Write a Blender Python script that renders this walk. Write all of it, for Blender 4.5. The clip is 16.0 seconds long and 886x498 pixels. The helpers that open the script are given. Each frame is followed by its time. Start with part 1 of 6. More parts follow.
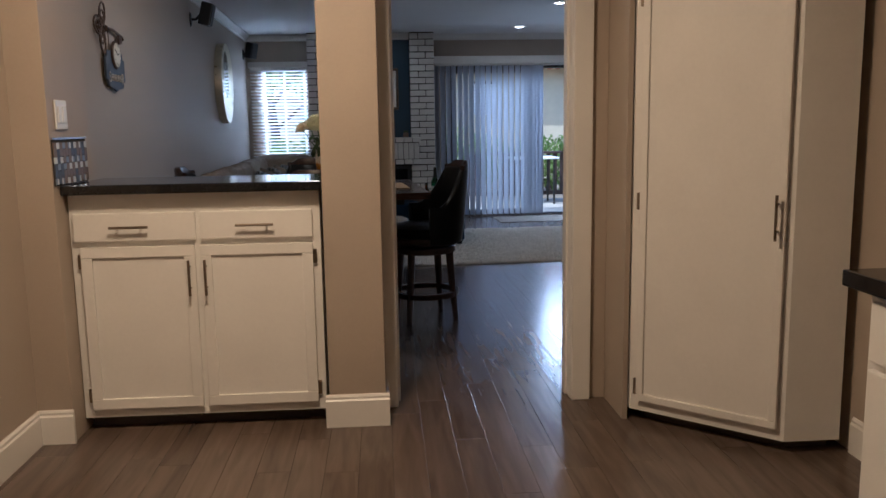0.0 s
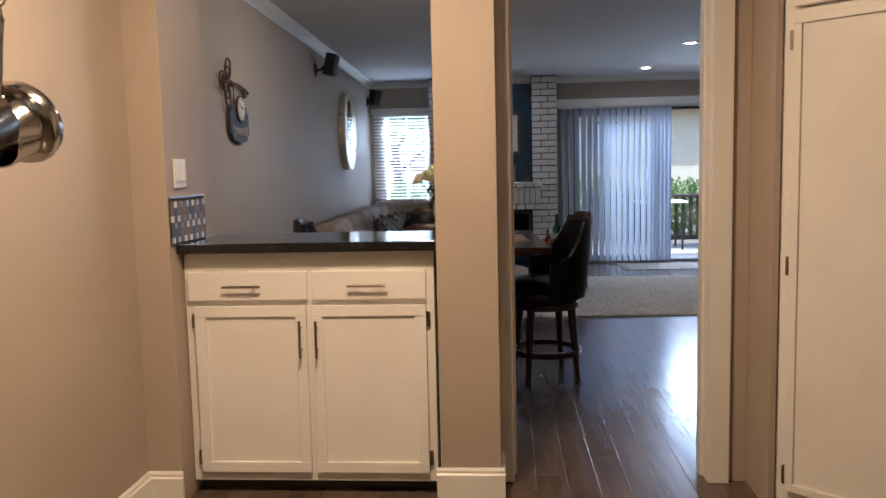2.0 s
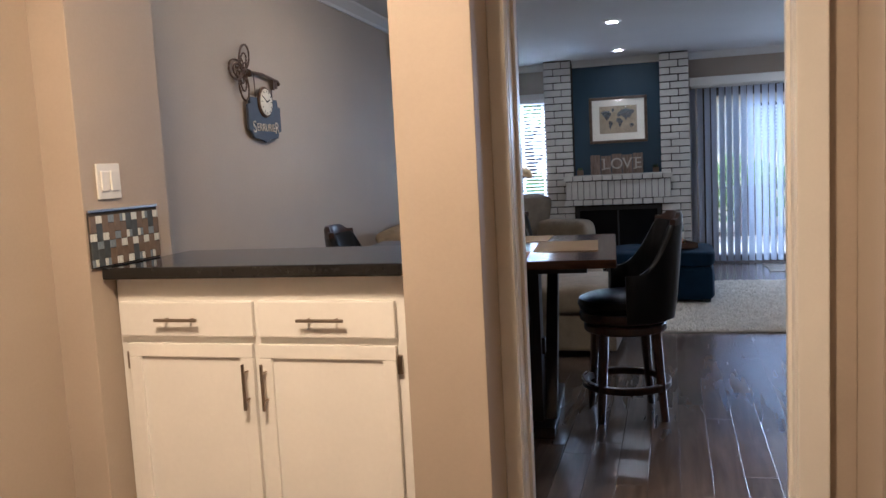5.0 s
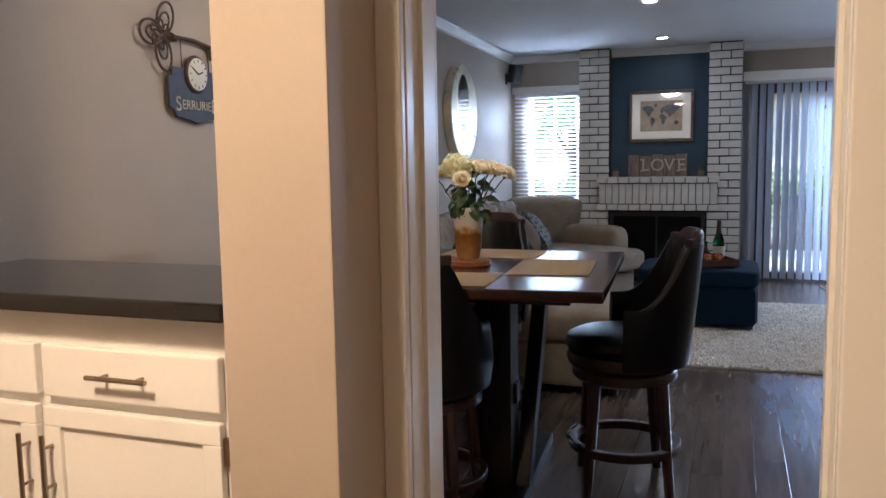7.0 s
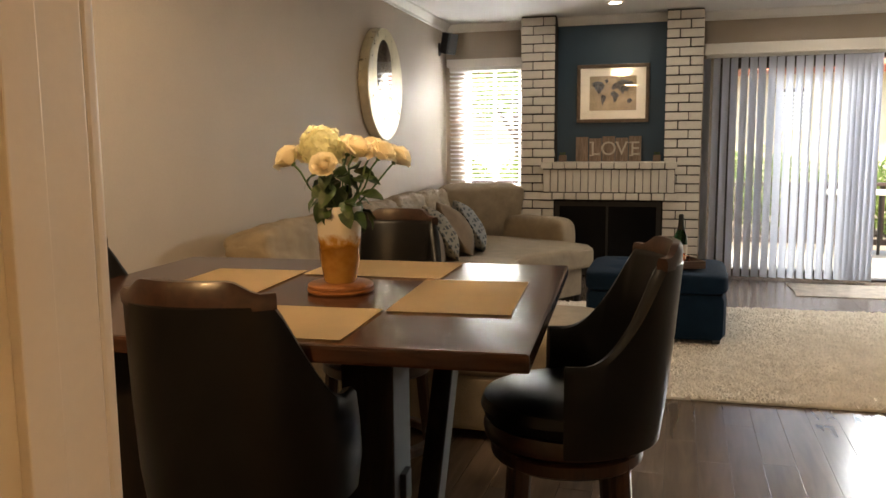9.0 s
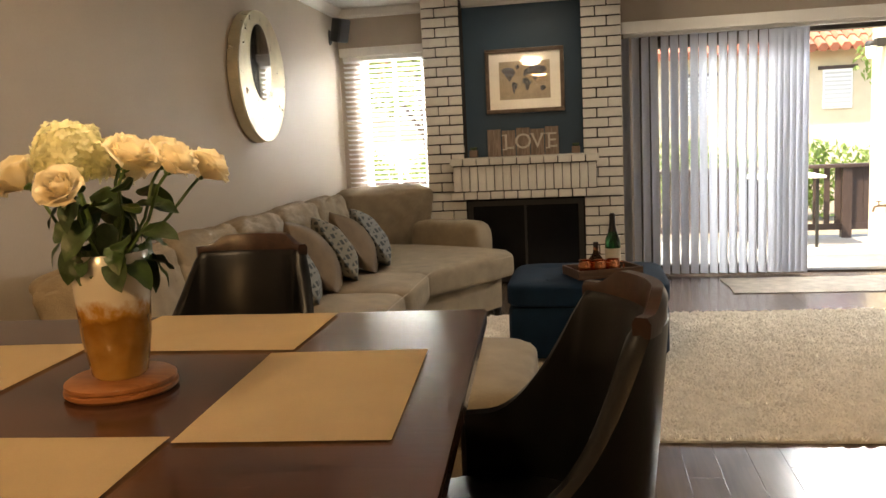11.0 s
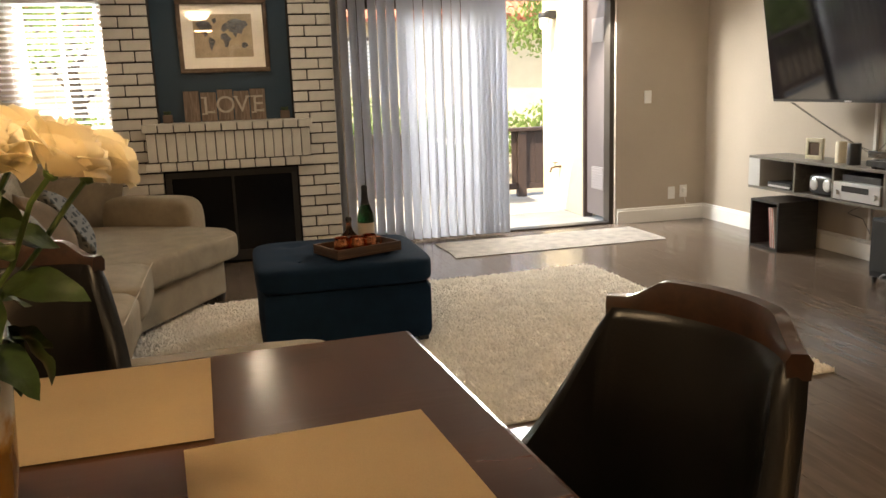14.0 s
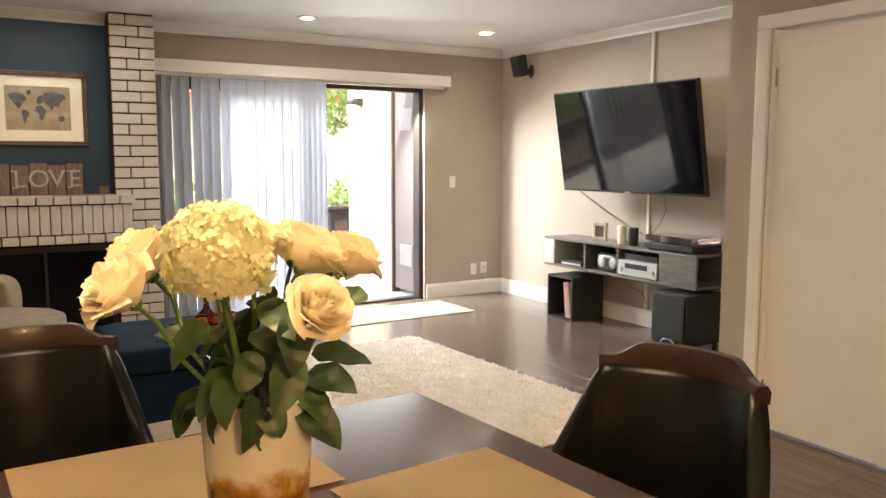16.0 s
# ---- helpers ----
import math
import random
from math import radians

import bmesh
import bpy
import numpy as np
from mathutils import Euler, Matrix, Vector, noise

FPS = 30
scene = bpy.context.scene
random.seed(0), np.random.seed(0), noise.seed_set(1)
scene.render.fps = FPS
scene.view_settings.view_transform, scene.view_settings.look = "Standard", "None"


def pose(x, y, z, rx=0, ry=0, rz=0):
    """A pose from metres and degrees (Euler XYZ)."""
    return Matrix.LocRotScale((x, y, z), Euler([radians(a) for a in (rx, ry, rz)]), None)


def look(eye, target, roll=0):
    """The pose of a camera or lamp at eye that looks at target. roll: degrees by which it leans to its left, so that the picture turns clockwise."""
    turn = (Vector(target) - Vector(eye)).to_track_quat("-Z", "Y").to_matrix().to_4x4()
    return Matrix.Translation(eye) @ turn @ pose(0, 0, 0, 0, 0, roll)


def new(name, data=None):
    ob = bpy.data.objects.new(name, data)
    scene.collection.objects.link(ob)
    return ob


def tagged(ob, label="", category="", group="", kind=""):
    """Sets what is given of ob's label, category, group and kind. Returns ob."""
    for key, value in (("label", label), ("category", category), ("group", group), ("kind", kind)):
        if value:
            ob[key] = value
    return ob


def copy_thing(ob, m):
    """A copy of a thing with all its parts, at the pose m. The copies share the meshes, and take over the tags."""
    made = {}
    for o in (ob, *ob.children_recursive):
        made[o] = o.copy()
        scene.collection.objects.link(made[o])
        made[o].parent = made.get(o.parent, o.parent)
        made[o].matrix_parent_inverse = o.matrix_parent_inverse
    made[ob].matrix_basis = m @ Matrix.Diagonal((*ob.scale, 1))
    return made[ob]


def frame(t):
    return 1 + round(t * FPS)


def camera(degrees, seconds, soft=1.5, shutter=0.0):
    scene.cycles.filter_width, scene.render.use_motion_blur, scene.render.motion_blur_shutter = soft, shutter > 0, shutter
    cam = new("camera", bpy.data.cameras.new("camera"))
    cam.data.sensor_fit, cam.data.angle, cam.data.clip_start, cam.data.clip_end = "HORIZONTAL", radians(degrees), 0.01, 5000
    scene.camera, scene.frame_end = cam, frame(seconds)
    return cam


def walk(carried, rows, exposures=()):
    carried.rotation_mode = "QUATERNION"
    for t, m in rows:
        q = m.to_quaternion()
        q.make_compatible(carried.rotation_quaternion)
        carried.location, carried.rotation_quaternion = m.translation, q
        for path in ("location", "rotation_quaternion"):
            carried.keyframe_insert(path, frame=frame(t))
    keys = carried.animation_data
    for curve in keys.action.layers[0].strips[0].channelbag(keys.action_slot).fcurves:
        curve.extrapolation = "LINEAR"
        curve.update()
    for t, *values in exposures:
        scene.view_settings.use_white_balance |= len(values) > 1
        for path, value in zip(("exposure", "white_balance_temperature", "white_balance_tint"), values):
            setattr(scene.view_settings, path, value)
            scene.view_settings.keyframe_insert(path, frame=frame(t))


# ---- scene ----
cam = camera(57.5, 16.0)
PATH = [
    (0, (0.12, -0.354, 1.273), (0.266, 1.617, 0.969), -0.9),
    (0.5, (0.11, -0.36, 1.296), (0.13, 1.622, 1.027), -0.4),
    (1, (0.114, -0.315, 1.305), (0.038, 1.671, 1.082), 0.6),
    (1.5, (0.127, -0.233, 1.32), (0.019, 1.753, 1.105), 0.7),
    (2, (0.135, -0.131, 1.34), (-0.015, 1.853, 1.137), -1.3),
    (2.5, (0.189, -0.082, 1.35), (-0.118, 1.887, 1.183), -2.9),
    (3, (0.35, 0.024, 1.361), (-0.175, 1.951, 1.239), -2.3),
    (3.5, (0.446, 0.121, 1.345), (-0.149, 2.027, 1.227), -2.3),
    (4, (0.507, 0.312, 1.332), (-0.015, 2.237, 1.177), -2.2),
    (4.2, (0.532, 0.42, 1.327), (0.043, 2.351, 1.153), -2.6),
    (6.3, (0.788, 1.303, 1.351), (0.112, 3.172, 1.128), -3.2),
    (6.5, (0.8, 1.421, 1.337), (0.121, 3.291, 1.126), -2.9),
    (7, (0.792, 1.69, 1.322), (0.117, 3.56, 1.104), -0.9),
    (7.5, (0.745, 1.945, 1.334), (0.1, 3.821, 1.084), -1.9),
    (8, (0.68, 2.211, 1.292), (0.081, 4.097, 0.999), -2.3),
    (8.5, (0.672, 2.522, 1.295), (0.108, 4.423, 1.03), -0.6),
    (10.8, (0.587, 3.522, 1.313), (0.14, 5.455, 1.065), -3.3),
    (11, (0.565, 3.623, 1.291), (0.205, 5.572, 1.021), -2.8),
    (11.5, (0.608, 3.738, 1.312), (0.424, 5.707, 1.014), -1.3),
    (12, (0.563, 3.8, 1.319), (0.604, 5.774, 1.004), -1.5),
    (12.5, (0.426, 3.873, 1.333), (0.648, 5.834, 1.012), -2.9),
    (13, (0.359, 3.986, 1.321), (0.65, 5.937, 0.996), -1.3),
    (13.5, (0.209, 4.069, 1.32), (0.531, 6.011, 0.965), -1.5),
    (14, (0.034, 4.09, 1.324), (0.517, 5.99, 0.928), -2.0),
    (14.5, (-0.074, 4.027, 1.34), (0.547, 5.88, 0.913), -0.4),
    (15, (-0.219, 3.964, 1.352), (0.58, 5.751, 0.94), 0.5),
    (15.5, (-0.437, 3.968, 1.393), (0.524, 5.699, 1.109), -1.1),
    (16, (-0.521, 3.968, 1.398), (0.503, 5.672, 1.174), 0.1),
]
EXPOSURES = [(0, 1.2, 4800, 10), (0.5, 1.5, 4800, 10), (1.5, 1.75, 4900, 10), (3.0, 1.75, 5200, 10), (4.0, 2.1, 4900, 10), (6.5, 2.25, 4750, 10), (7.5, 2.45, 5400, 10), (8.5, 2.7, 7200, 10),
             (11, 2.75, 7800, 10), (11.5, 2.6, 7600, 10), (12.5, 2.35, 7100, 10), (14.5, 2.85, 8000, 10), (15.5, 3.25, 7600, 10), (16, 3.25, 7200, 10)]
KITCHEN_GLOW, TABLE_GLOW = 52.0, 11.0
walk(cam, [(t, look(eye, target, roll)) for t, eye, target, roll in PATH], EXPOSURES)

# ---- world, sun, large lights ----
world = bpy.data.worlds.new("sky_world")
scene.world = world
world.use_nodes = True
wn = world.node_tree.nodes
sky = wn.new("ShaderNodeTexSky")
sky.sky_type = "NISHITA"
sky.sun_disc = False
sky.sun_elevation = radians(54)
sky.sun_rotation = radians(239)
world.node_tree.links.new(sky.outputs[0], wn["Background"].inputs[0])
wn["Background"].inputs[1].default_value = 0.15

sun = new("sun", bpy.data.lights.new("sun", "SUN"))
sun.data.energy, sun.data.angle, sun.data.color = 2.5, radians(0.6), (1.0, 0.94, 0.84)
sun.matrix_basis = look((0, 0, 0), (0.50, 0.30, -0.81))


def area_lamp(name, eye, target, sx, sy, watts, colour):
    data = bpy.data.lights.new(name, "AREA")
    data.shape, data.size, data.size_y, data.energy, data.color = "RECTANGLE", sx, sy, watts, colour
    ob = new(name, data)
    ob.matrix_basis = look(eye, target)
    return ob


# added area lamps stand in for sky light: door head, patio, outside the window
area_lamp("sky_fill_slider", (2.88, 11.04, 1.86), (2.6, 10.1, 0.0), 0.86, 0.22, 19, (0.86, 0.93, 1.0))
area_lamp("sky_fill_patio", (2.1, 12.7, 2.95), (2.0, 9.0, 0.2), 3.4, 1.2, 4, (0.86, 0.93, 1.0))
area_lamp("sky_fill_window", (-1.2, 11.9, 2.55), (-1.2, 9.0, 1.0), 0.9, 0.8, 100, (0.86, 0.93, 1.0))

# ---- materials ----


def nodes_of(name):
    m = bpy.data.materials.new(name)
    m.use_nodes = True
    nt = m.node_tree
    return m, nt, nt.nodes, nt.links, nt.nodes["Principled BSDF"]


def paint(name, colour, rough=0.6, metal=0.0, var=0.08, scale=6.0, fine=120.0, bump=0.05, per_object=0.0, per_island=0.0,
          coat=0.0, trans=0.0, sheen=0.0, stretch=(1, 1, 1), depth=0.002, rough_var=0.08):
    m, nt, n, l, b = nodes_of(name)
    co = n.new("ShaderNodeTexCoord")
    mp = n.new("ShaderNodeMapping")
    mp.inputs["Scale"].default_value = stretch
    l.new(co.outputs["Object"], mp.inputs[0])
    big = n.new("ShaderNodeTexNoise")
    big.inputs["Scale"].default_value, big.inputs["Detail"].default_value = scale, 5
    small = n.new("ShaderNodeTexNoise")
    small.inputs["Scale"].default_value, small.inputs["Detail"].default_value = fine, 3
    l.new(mp.outputs[0], big.inputs[0])
    l.new(mp.outputs[0], small.inputs[0])
    add = n.new("ShaderNodeMath")
    add.operation = "ADD"
    l.new(big.outputs["Fac"], add.inputs[0])
    half = n.new("ShaderNodeMath")
    half.operation = "MULTIPLY"
    half.inputs[1].default_value = 0.5
    l.new(small.outputs["Fac"], half.inputs[0])
    l.new(half.outputs[0], add.inputs[1])
    last = add
    for amount, kind, out in ((per_object, "ShaderNodeObjectInfo", "Random"), (per_island, "ShaderNodeNewGeometry", "Random Per Island")):
        if amount:
            info = n.new(kind)
            mul = n.new("ShaderNodeMath")
            mul.operation = "MULTIPLY_ADD"
            mul.inputs[1].default_value = amount
            mul.inputs[2].default_value = -amount / 2
            l.new(info.outputs[out], mul.inputs[0])
            plus = n.new("ShaderNodeMath")
            l.new(last.outputs[0], plus.inputs[0])
            l.new(mul.outputs[0], plus.inputs[1])
            last = plus
    ramp = n.new("ShaderNodeMapRange")
    ramp.inputs[1].default_value, ramp.inputs[2].default_value = 0.35, 1.15
    ramp.inputs[3].default_value, ramp.inputs[4].default_value = 1 - 2 * var, 1 + 2 * var
    ramp.clamp = False
    l.new(last.outputs[0], ramp.inputs[0])
    mix = n.new("ShaderNodeVectorMath")
    mix.operation = "SCALE"
    mix.inputs[0].default_value = colour
    l.new(ramp.outputs[0], mix.inputs["Scale"])
    l.new(mix.outputs[0], b.inputs["Base Color"])
    rr = n.new("ShaderNodeMapRange")
    rr.inputs[3].default_value, rr.inputs[4].default_value = max(0.02, rough - rough_var), min(1, rough + rough_var)
    l.new(big.outputs["Fac"], rr.inputs[0])
    l.new(rr.outputs[0], b.inputs["Roughness"])
    b.inputs["Metallic"].default_value = metal
    b.inputs["Coat Weight"].default_value = coat
    b.inputs["Coat Roughness"].default_value = 0.15
    b.inputs["Transmission Weight"].default_value = trans
    b.inputs["Sheen Weight"].default_value = sheen
    if bump:
        bp = n.new("ShaderNodeBump")
        bp.inputs["Strength"].default_value, bp.inputs["Distance"].default_value = min(1, bump * 4), depth
        l.new(add.outputs[0], bp.inputs["Height"])
        l.new(bp.outputs[0], b.inputs["Normal"])
    return m


def glow(name, colour, strength):
    m, nt, n, l, b = nodes_of(name)
    b.inputs["Base Color"].default_value = (*colour, 1)
    b.inputs["Emission Color"].default_value = (*colour, 1)
    b.inputs["Emission Strength"].default_value = strength
    return m


def glass(name, colour=(1, 1, 1), rough=0.0, ior=1.45):
    m, nt, n, l, b = nodes_of(name)
    b.inputs["Base Color"].default_value = (*colour, 1)
    b.inputs["Roughness"].default_value = rough
    b.inputs["IOR"].default_value = ior
    b.inputs["Transmission Weight"].default_value = 1.0
    return m


def translucent(name, colour, share=0.5, rough=0.6):
    m, nt, n, l, b = nodes_of(name)
    b.inputs["Base Color"].default_value = (*colour, 1)
    b.inputs["Roughness"].default_value = rough
    tl = n.new("ShaderNodeBsdfTranslucent")
    tl.inputs["Color"].default_value = (*colour, 1)
    mx = n.new("ShaderNodeMixShader")
    mx.inputs[0].default_value = share
    l.new(b.outputs[0], mx.inputs[1])
    l.new(tl.outputs[0], mx.inputs[2])
    l.new(mx.outputs[0], n["Material Output"].inputs[0])
    return m


def planks_material(name, dark, light, rough):
    m, nt, n, l, b = nodes_of(name)
    co = n.new("ShaderNodeNewGeometry")
    info = n.new("ShaderNodeObjectInfo")
    add = n.new("ShaderNodeMath")
    l.new(info.outputs["Random"], add.inputs[0])
    l.new(co.outputs["Random Per Island"], add.inputs[1])
    mp = n.new("ShaderNodeMapping")
    mp.inputs["Scale"].default_value = (14, 1.3, 14)
    l.new(co.outputs["Position"], mp.inputs[0])
    sh = n.new("ShaderNodeVectorMath")
    sh.operation = "SCALE"
    sh.inputs[0].default_value = (31, 17, 7)
    l.new(add.outputs[0], sh.inputs["Scale"])
    l.new(sh.outputs[0], mp.inputs["Location"])
    gr = n.new("ShaderNodeTexNoise")
    gr.inputs["Scale"].default_value, gr.inputs["Detail"].default_value, gr.inputs["Distortion"].default_value = 1.6, 8, 0.7
    l.new(mp.outputs[0], gr.inputs[0])
    fr = n.new("ShaderNodeMath")
    fr.operation = "FRACT"
    l.new(add.outputs[0], fr.inputs[0])
    tone = n.new("ShaderNodeMath")
    tone.operation = "MULTIPLY_ADD"
    tone.inputs[1].default_value = 0.22
    l.new(fr.outputs[0], tone.inputs[0])
    l.new(gr.outputs["Fac"], tone.inputs[2])
    cr = n.new("ShaderNodeValToRGB")
    cr.color_ramp.elements[0].position, cr.color_ramp.elements[0].color = 0.35, (*dark, 1)
    cr.color_ramp.elements[1].position, cr.color_ramp.elements[1].color = 1.0, (*light, 1)
    l.new(tone.outputs[0], cr.inputs[0])
    l.new(cr.outputs[0], b.inputs["Base Color"])
    # hand-scraped relief along the board
    mp2 = n.new("ShaderNodeMapping")
    mp2.inputs["Scale"].default_value = (13, 3.5, 1)
    l.new(co.outputs["Position"], mp2.inputs[0])
    l.new(sh.outputs[0], mp2.inputs["Location"])
    wv = n.new("ShaderNodeTexNoise")
    wv.inputs["Scale"].default_value, wv.inputs["Detail"].default_value = 1.0, 1
    l.new(mp2.outputs[0], wv.inputs[0])
    bp = n.new("ShaderNodeBump")
    bp.inputs["Strength"].default_value, bp.inputs["Distance"].default_value = 0.28, 0.003
    l.new(wv.outputs["Fac"], bp.inputs["Height"])
    l.new(bp.outputs[0], b.inputs["Normal"])
    rr = n.new("ShaderNodeMapRange")
    rr.inputs[3].default_value, rr.inputs[4].default_value = rough - 0.07, rough + 0.1
    l.new(gr.outputs["Fac"], rr.inputs[0])
    l.new(rr.outputs[0], b.inputs["Roughness"])
    return m


def wood(name, dark, light, rough=0.35, stretch=(3, 30, 30), scale=1.6, coat=0.0):
    m, nt, n, l, b = nodes_of(name)
    co = n.new("ShaderNodeTexCoord")
    mp = n.new("ShaderNodeMapping")
    mp.inputs["Scale"].default_value = stretch
    l.new(co.outputs["Object"], mp.inputs[0])
    gr = n.new("ShaderNodeTexNoise")
    gr.inputs["Scale"].default_value, gr.inputs["Detail"].default_value, gr.inputs["Distortion"].default_value = scale, 8, 1.1
    l.new(mp.outputs[0], gr.inputs[0])
    cr = n.new("ShaderNodeValToRGB")
    cr.color_ramp.elements[0].position, cr.color_ramp.elements[0].color = 0.3, (*dark, 1)
    cr.color_ramp.elements[1].position, cr.color_ramp.elements[1].color = 0.75, (*light, 1)
    l.new(gr.outputs["Fac"], cr.inputs[0])
    l.new(cr.outputs[0], b.inputs["Base Color"])
    bp = n.new("ShaderNodeBump")
    bp.inputs["Strength"].default_value, bp.inputs["Distance"].default_value = 0.25, 0.001
    l.new(gr.outputs["Fac"], bp.inputs["Height"])
    l.new(bp.outputs[0], b.inputs["Normal"])
    b.inputs["Roughness"].default_value = rough
    b.inputs["Coat Weight"].default_value = coat
    return m


M_WALL = paint("beige_wall_paint", (0.425, 0.36, 0.29), 0.55, var=0.03, scale=3, fine=90, bump=0.10, depth=0.0015)
M_CEIL = paint("ceiling_paint", (0.76, 0.75, 0.74), 0.8, var=0.02, scale=2, fine=70, bump=0.1, depth=0.002)
M_TRIM = paint("white_trim_paint", (0.78, 0.76, 0.72), 0.35, var=0.02, scale=4, bump=0.02)
M_CAB = paint("white_cabinet_paint", (0.80, 0.78, 0.74), 0.32, var=0.025, scale=5, fine=60, bump=0.03)
M_STONE = paint("black_granite", (0.012, 0.012, 0.013), 0.08, var=0.3, scale=60, fine=300, bump=0.0, rough_var=0.03)
M_FLOOR = planks_material("scraped_hardwood", (0.085, 0.062, 0.048), (0.165, 0.122, 0.094), 0.205)
M_SUB = paint("floor_joint", (0.012, 0.009, 0.007), 0.9, bump=0)
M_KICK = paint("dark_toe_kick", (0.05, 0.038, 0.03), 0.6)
M_BRASS = paint("brushed_bronze", (0.30, 0.245, 0.19), 0.3, metal=1.0, var=0.05, bump=0.01)
M_STEEL = paint("brushed_steel", (0.55, 0.55, 0.56), 0.24, metal=1.0, var=0.06, scale=3, stretch=(40, 40, 1), bump=0.02, depth=0.0005)
M_CHROME = paint("polished_steel", (0.45, 0.43, 0.41), 0.16, metal=1.0, var=0.05, bump=0.0)
M_BLACKM = paint("black_metal", (0.012, 0.011, 0.010), 0.55, var=0.1, bump=0.04)
M_BLACKP = paint("black_plastic", (0.018, 0.018, 0.02), 0.35, var=0.08, bump=0.02)
M_BRICK = paint("white_painted_brick", (0.66, 0.63, 0.58), 0.55, var=0.05, scale=14, fine=160, bump=0.16, per_object=0.25, depth=0.004)
M_MORTAR = paint("dark_mortar", (0.03, 0.025, 0.022), 0.95, var=0.2, scale=40, bump=0.2)
M_BLUE = paint("teal_blue_paint", (0.024, 0.062, 0.103), 0.5, var=0.04, bump=0.06)
M_FIREBOX = paint("firebox_black", (0.005, 0.005, 0.005), 0.75, var=0.3, bump=0.1)
M_SCREEN = paint("fire_screen_glass", (0.006, 0.006, 0.007), 0.2, var=0.1, bump=0.0)
M_SOFA = paint("taupe_microfibre", (0.26, 0.205, 0.14), 0.85, var=0.16, scale=9, fine=220, bump=0.4, sheen=0.05, depth=0.008)
M_PIPING = paint("sofa_piping", (0.36, 0.30, 0.23), 0.8, var=0.05)
M_NAVY = paint("navy_woven_fabric", (0.006, 0.018, 0.038), 0.9, var=0.15, scale=10, fine=350, bump=0.15)
M_LEATHER = paint("black_leather", (0.0045, 0.0042, 0.0042), 0.33, var=0.15, scale=12, fine=260, bump=0.10, depth=0.0012)
M_CHERRY = wood("dark_cherry_wood", (0.014, 0.006, 0.004), (0.040, 0.016, 0.009), 0.34, (4, 26, 26), coat=0.08)
M_STOOLW = wood("stool_leg_wood", (0.022, 0.010, 0.006), (0.065, 0.028, 0.016), 0.3, (26, 26, 4), coat=0.2)
M_TABLE = wood("dark_table_wood", (0.022, 0.011, 0.008), (0.07, 0.030, 0.019), 0.17, (2.2, 20, 20))
M_TABLED = wood("near_black_table_wood", (0.006, 0.005, 0.005), (0.016, 0.012, 0.010), 0.4, (20, 20, 3))
for m_, level in ((M_LEATHER, 0.21), (M_TABLE, 0.30), (M_TABLED, 0.18), (M_NAVY, 0.12), (M_SCREEN, 0.15), (M_FIREBOX, 0.1)):
    m_.node_tree.nodes["Principled BSDF"].inputs["Specular IOR Level"].default_value = level
M_MAT = paint("woven_tan_placemat", (0.48, 0.35, 0.20), 0.75, var=0.05, scale=8, fine=420, bump=0.12)
M_COASTER = wood("orange_wood_trivet", (0.22, 0.085, 0.030), (0.37, 0.155, 0.062), 0.4, (6, 30, 30))
M_RUG = paint("cream_shag", (0.83, 0.79, 0.73), 0.95, var=0.08, scale=9, fine=180, bump=0.3, per_island=0.35, sheen=0.3, depth=0.01)
M_DMAT = paint("faded_runner", (0.50, 0.45, 0.40), 0.95, var=0.22, scale=9, fine=160, bump=0.2, depth=0.003)
M_VBLIND = translucent("white_vertical_slat", (0.64, 0.67, 0.75), 0.07)
M_HBLIND = translucent("white_blind_slat", (0.84, 0.84, 0.84), 0.35)
M_BRONZE = paint("dark_bronze_frame", (0.045, 0.036, 0.03), 0.4, metal=0.5, var=0.1)
M_GLASS = glass("window_glass")
M_TV = paint("tv_screen", (0.004, 0.004, 0.006), 0.06, var=0.02, bump=0.0, rough_var=0.01)
M_TV.node_tree.nodes["Principled BSDF"].inputs["Specular IOR Level"].default_value = 0.55
M_CONS = wood("grey_brown_laminate", (0.10, 0.088, 0.075), (0.20, 0.18, 0.155), 0.4, (20, 2.5, 20))
M_CONSL = paint("pale_grey_panel", (0.50, 0.49, 0.47), 0.5, var=0.04)
M_CUBE = wood("black_wood_cube", (0.014, 0.013, 0.012), (0.034, 0.03, 0.028), 0.4, (3, 3, 30))
M_SILVER = paint("silver_plastic", (0.56, 0.56, 0.56), 0.3, metal=0.6, var=0.03, bump=0.0)
M_WHITEP = paint("white_plastic", (0.78, 0.77, 0.74), 0.35, var=0.02, bump=0.0)
M_GOLD = paint("pale_gold_frame", (0.72, 0.65, 0.48), 0.30, metal=0.85, var=0.08, scale=14, bump=0.03)
M_MIRROR = paint("mirror_silver", (0.85, 0.86, 0.87), 0.02, metal=1.0, var=0.0, bump=0.0, rough_var=0.0)
M_IRON = paint("rusty_iron", (0.10, 0.062, 0.042), 0.6, metal=0.4, var=0.2, scale=30, bump=0.15)
M_SLATE = paint("slate_blue_board", (0.055, 0.07, 0.105), 0.6, var=0.18, scale=14, bump=0.1)
M_DIAL = paint("ivory_dial", (0.72, 0.68, 0.58), 0.5, var=0.04)
M_LETTER = paint("washed_white_letter", (0.50, 0.45, 0.38), 0.7, var=0.2, scale=40)
M_BARN = wood("weathered_barn_board", (0.14, 0.10, 0.078), (0.34, 0.255, 0.20), 0.75, (30, 30, 4))
M_FRAMEW = wood("walnut_picture_frame", (0.07, 0.042, 0.028), (0.15, 0.10, 0.07), 0.35, (8, 8, 8))
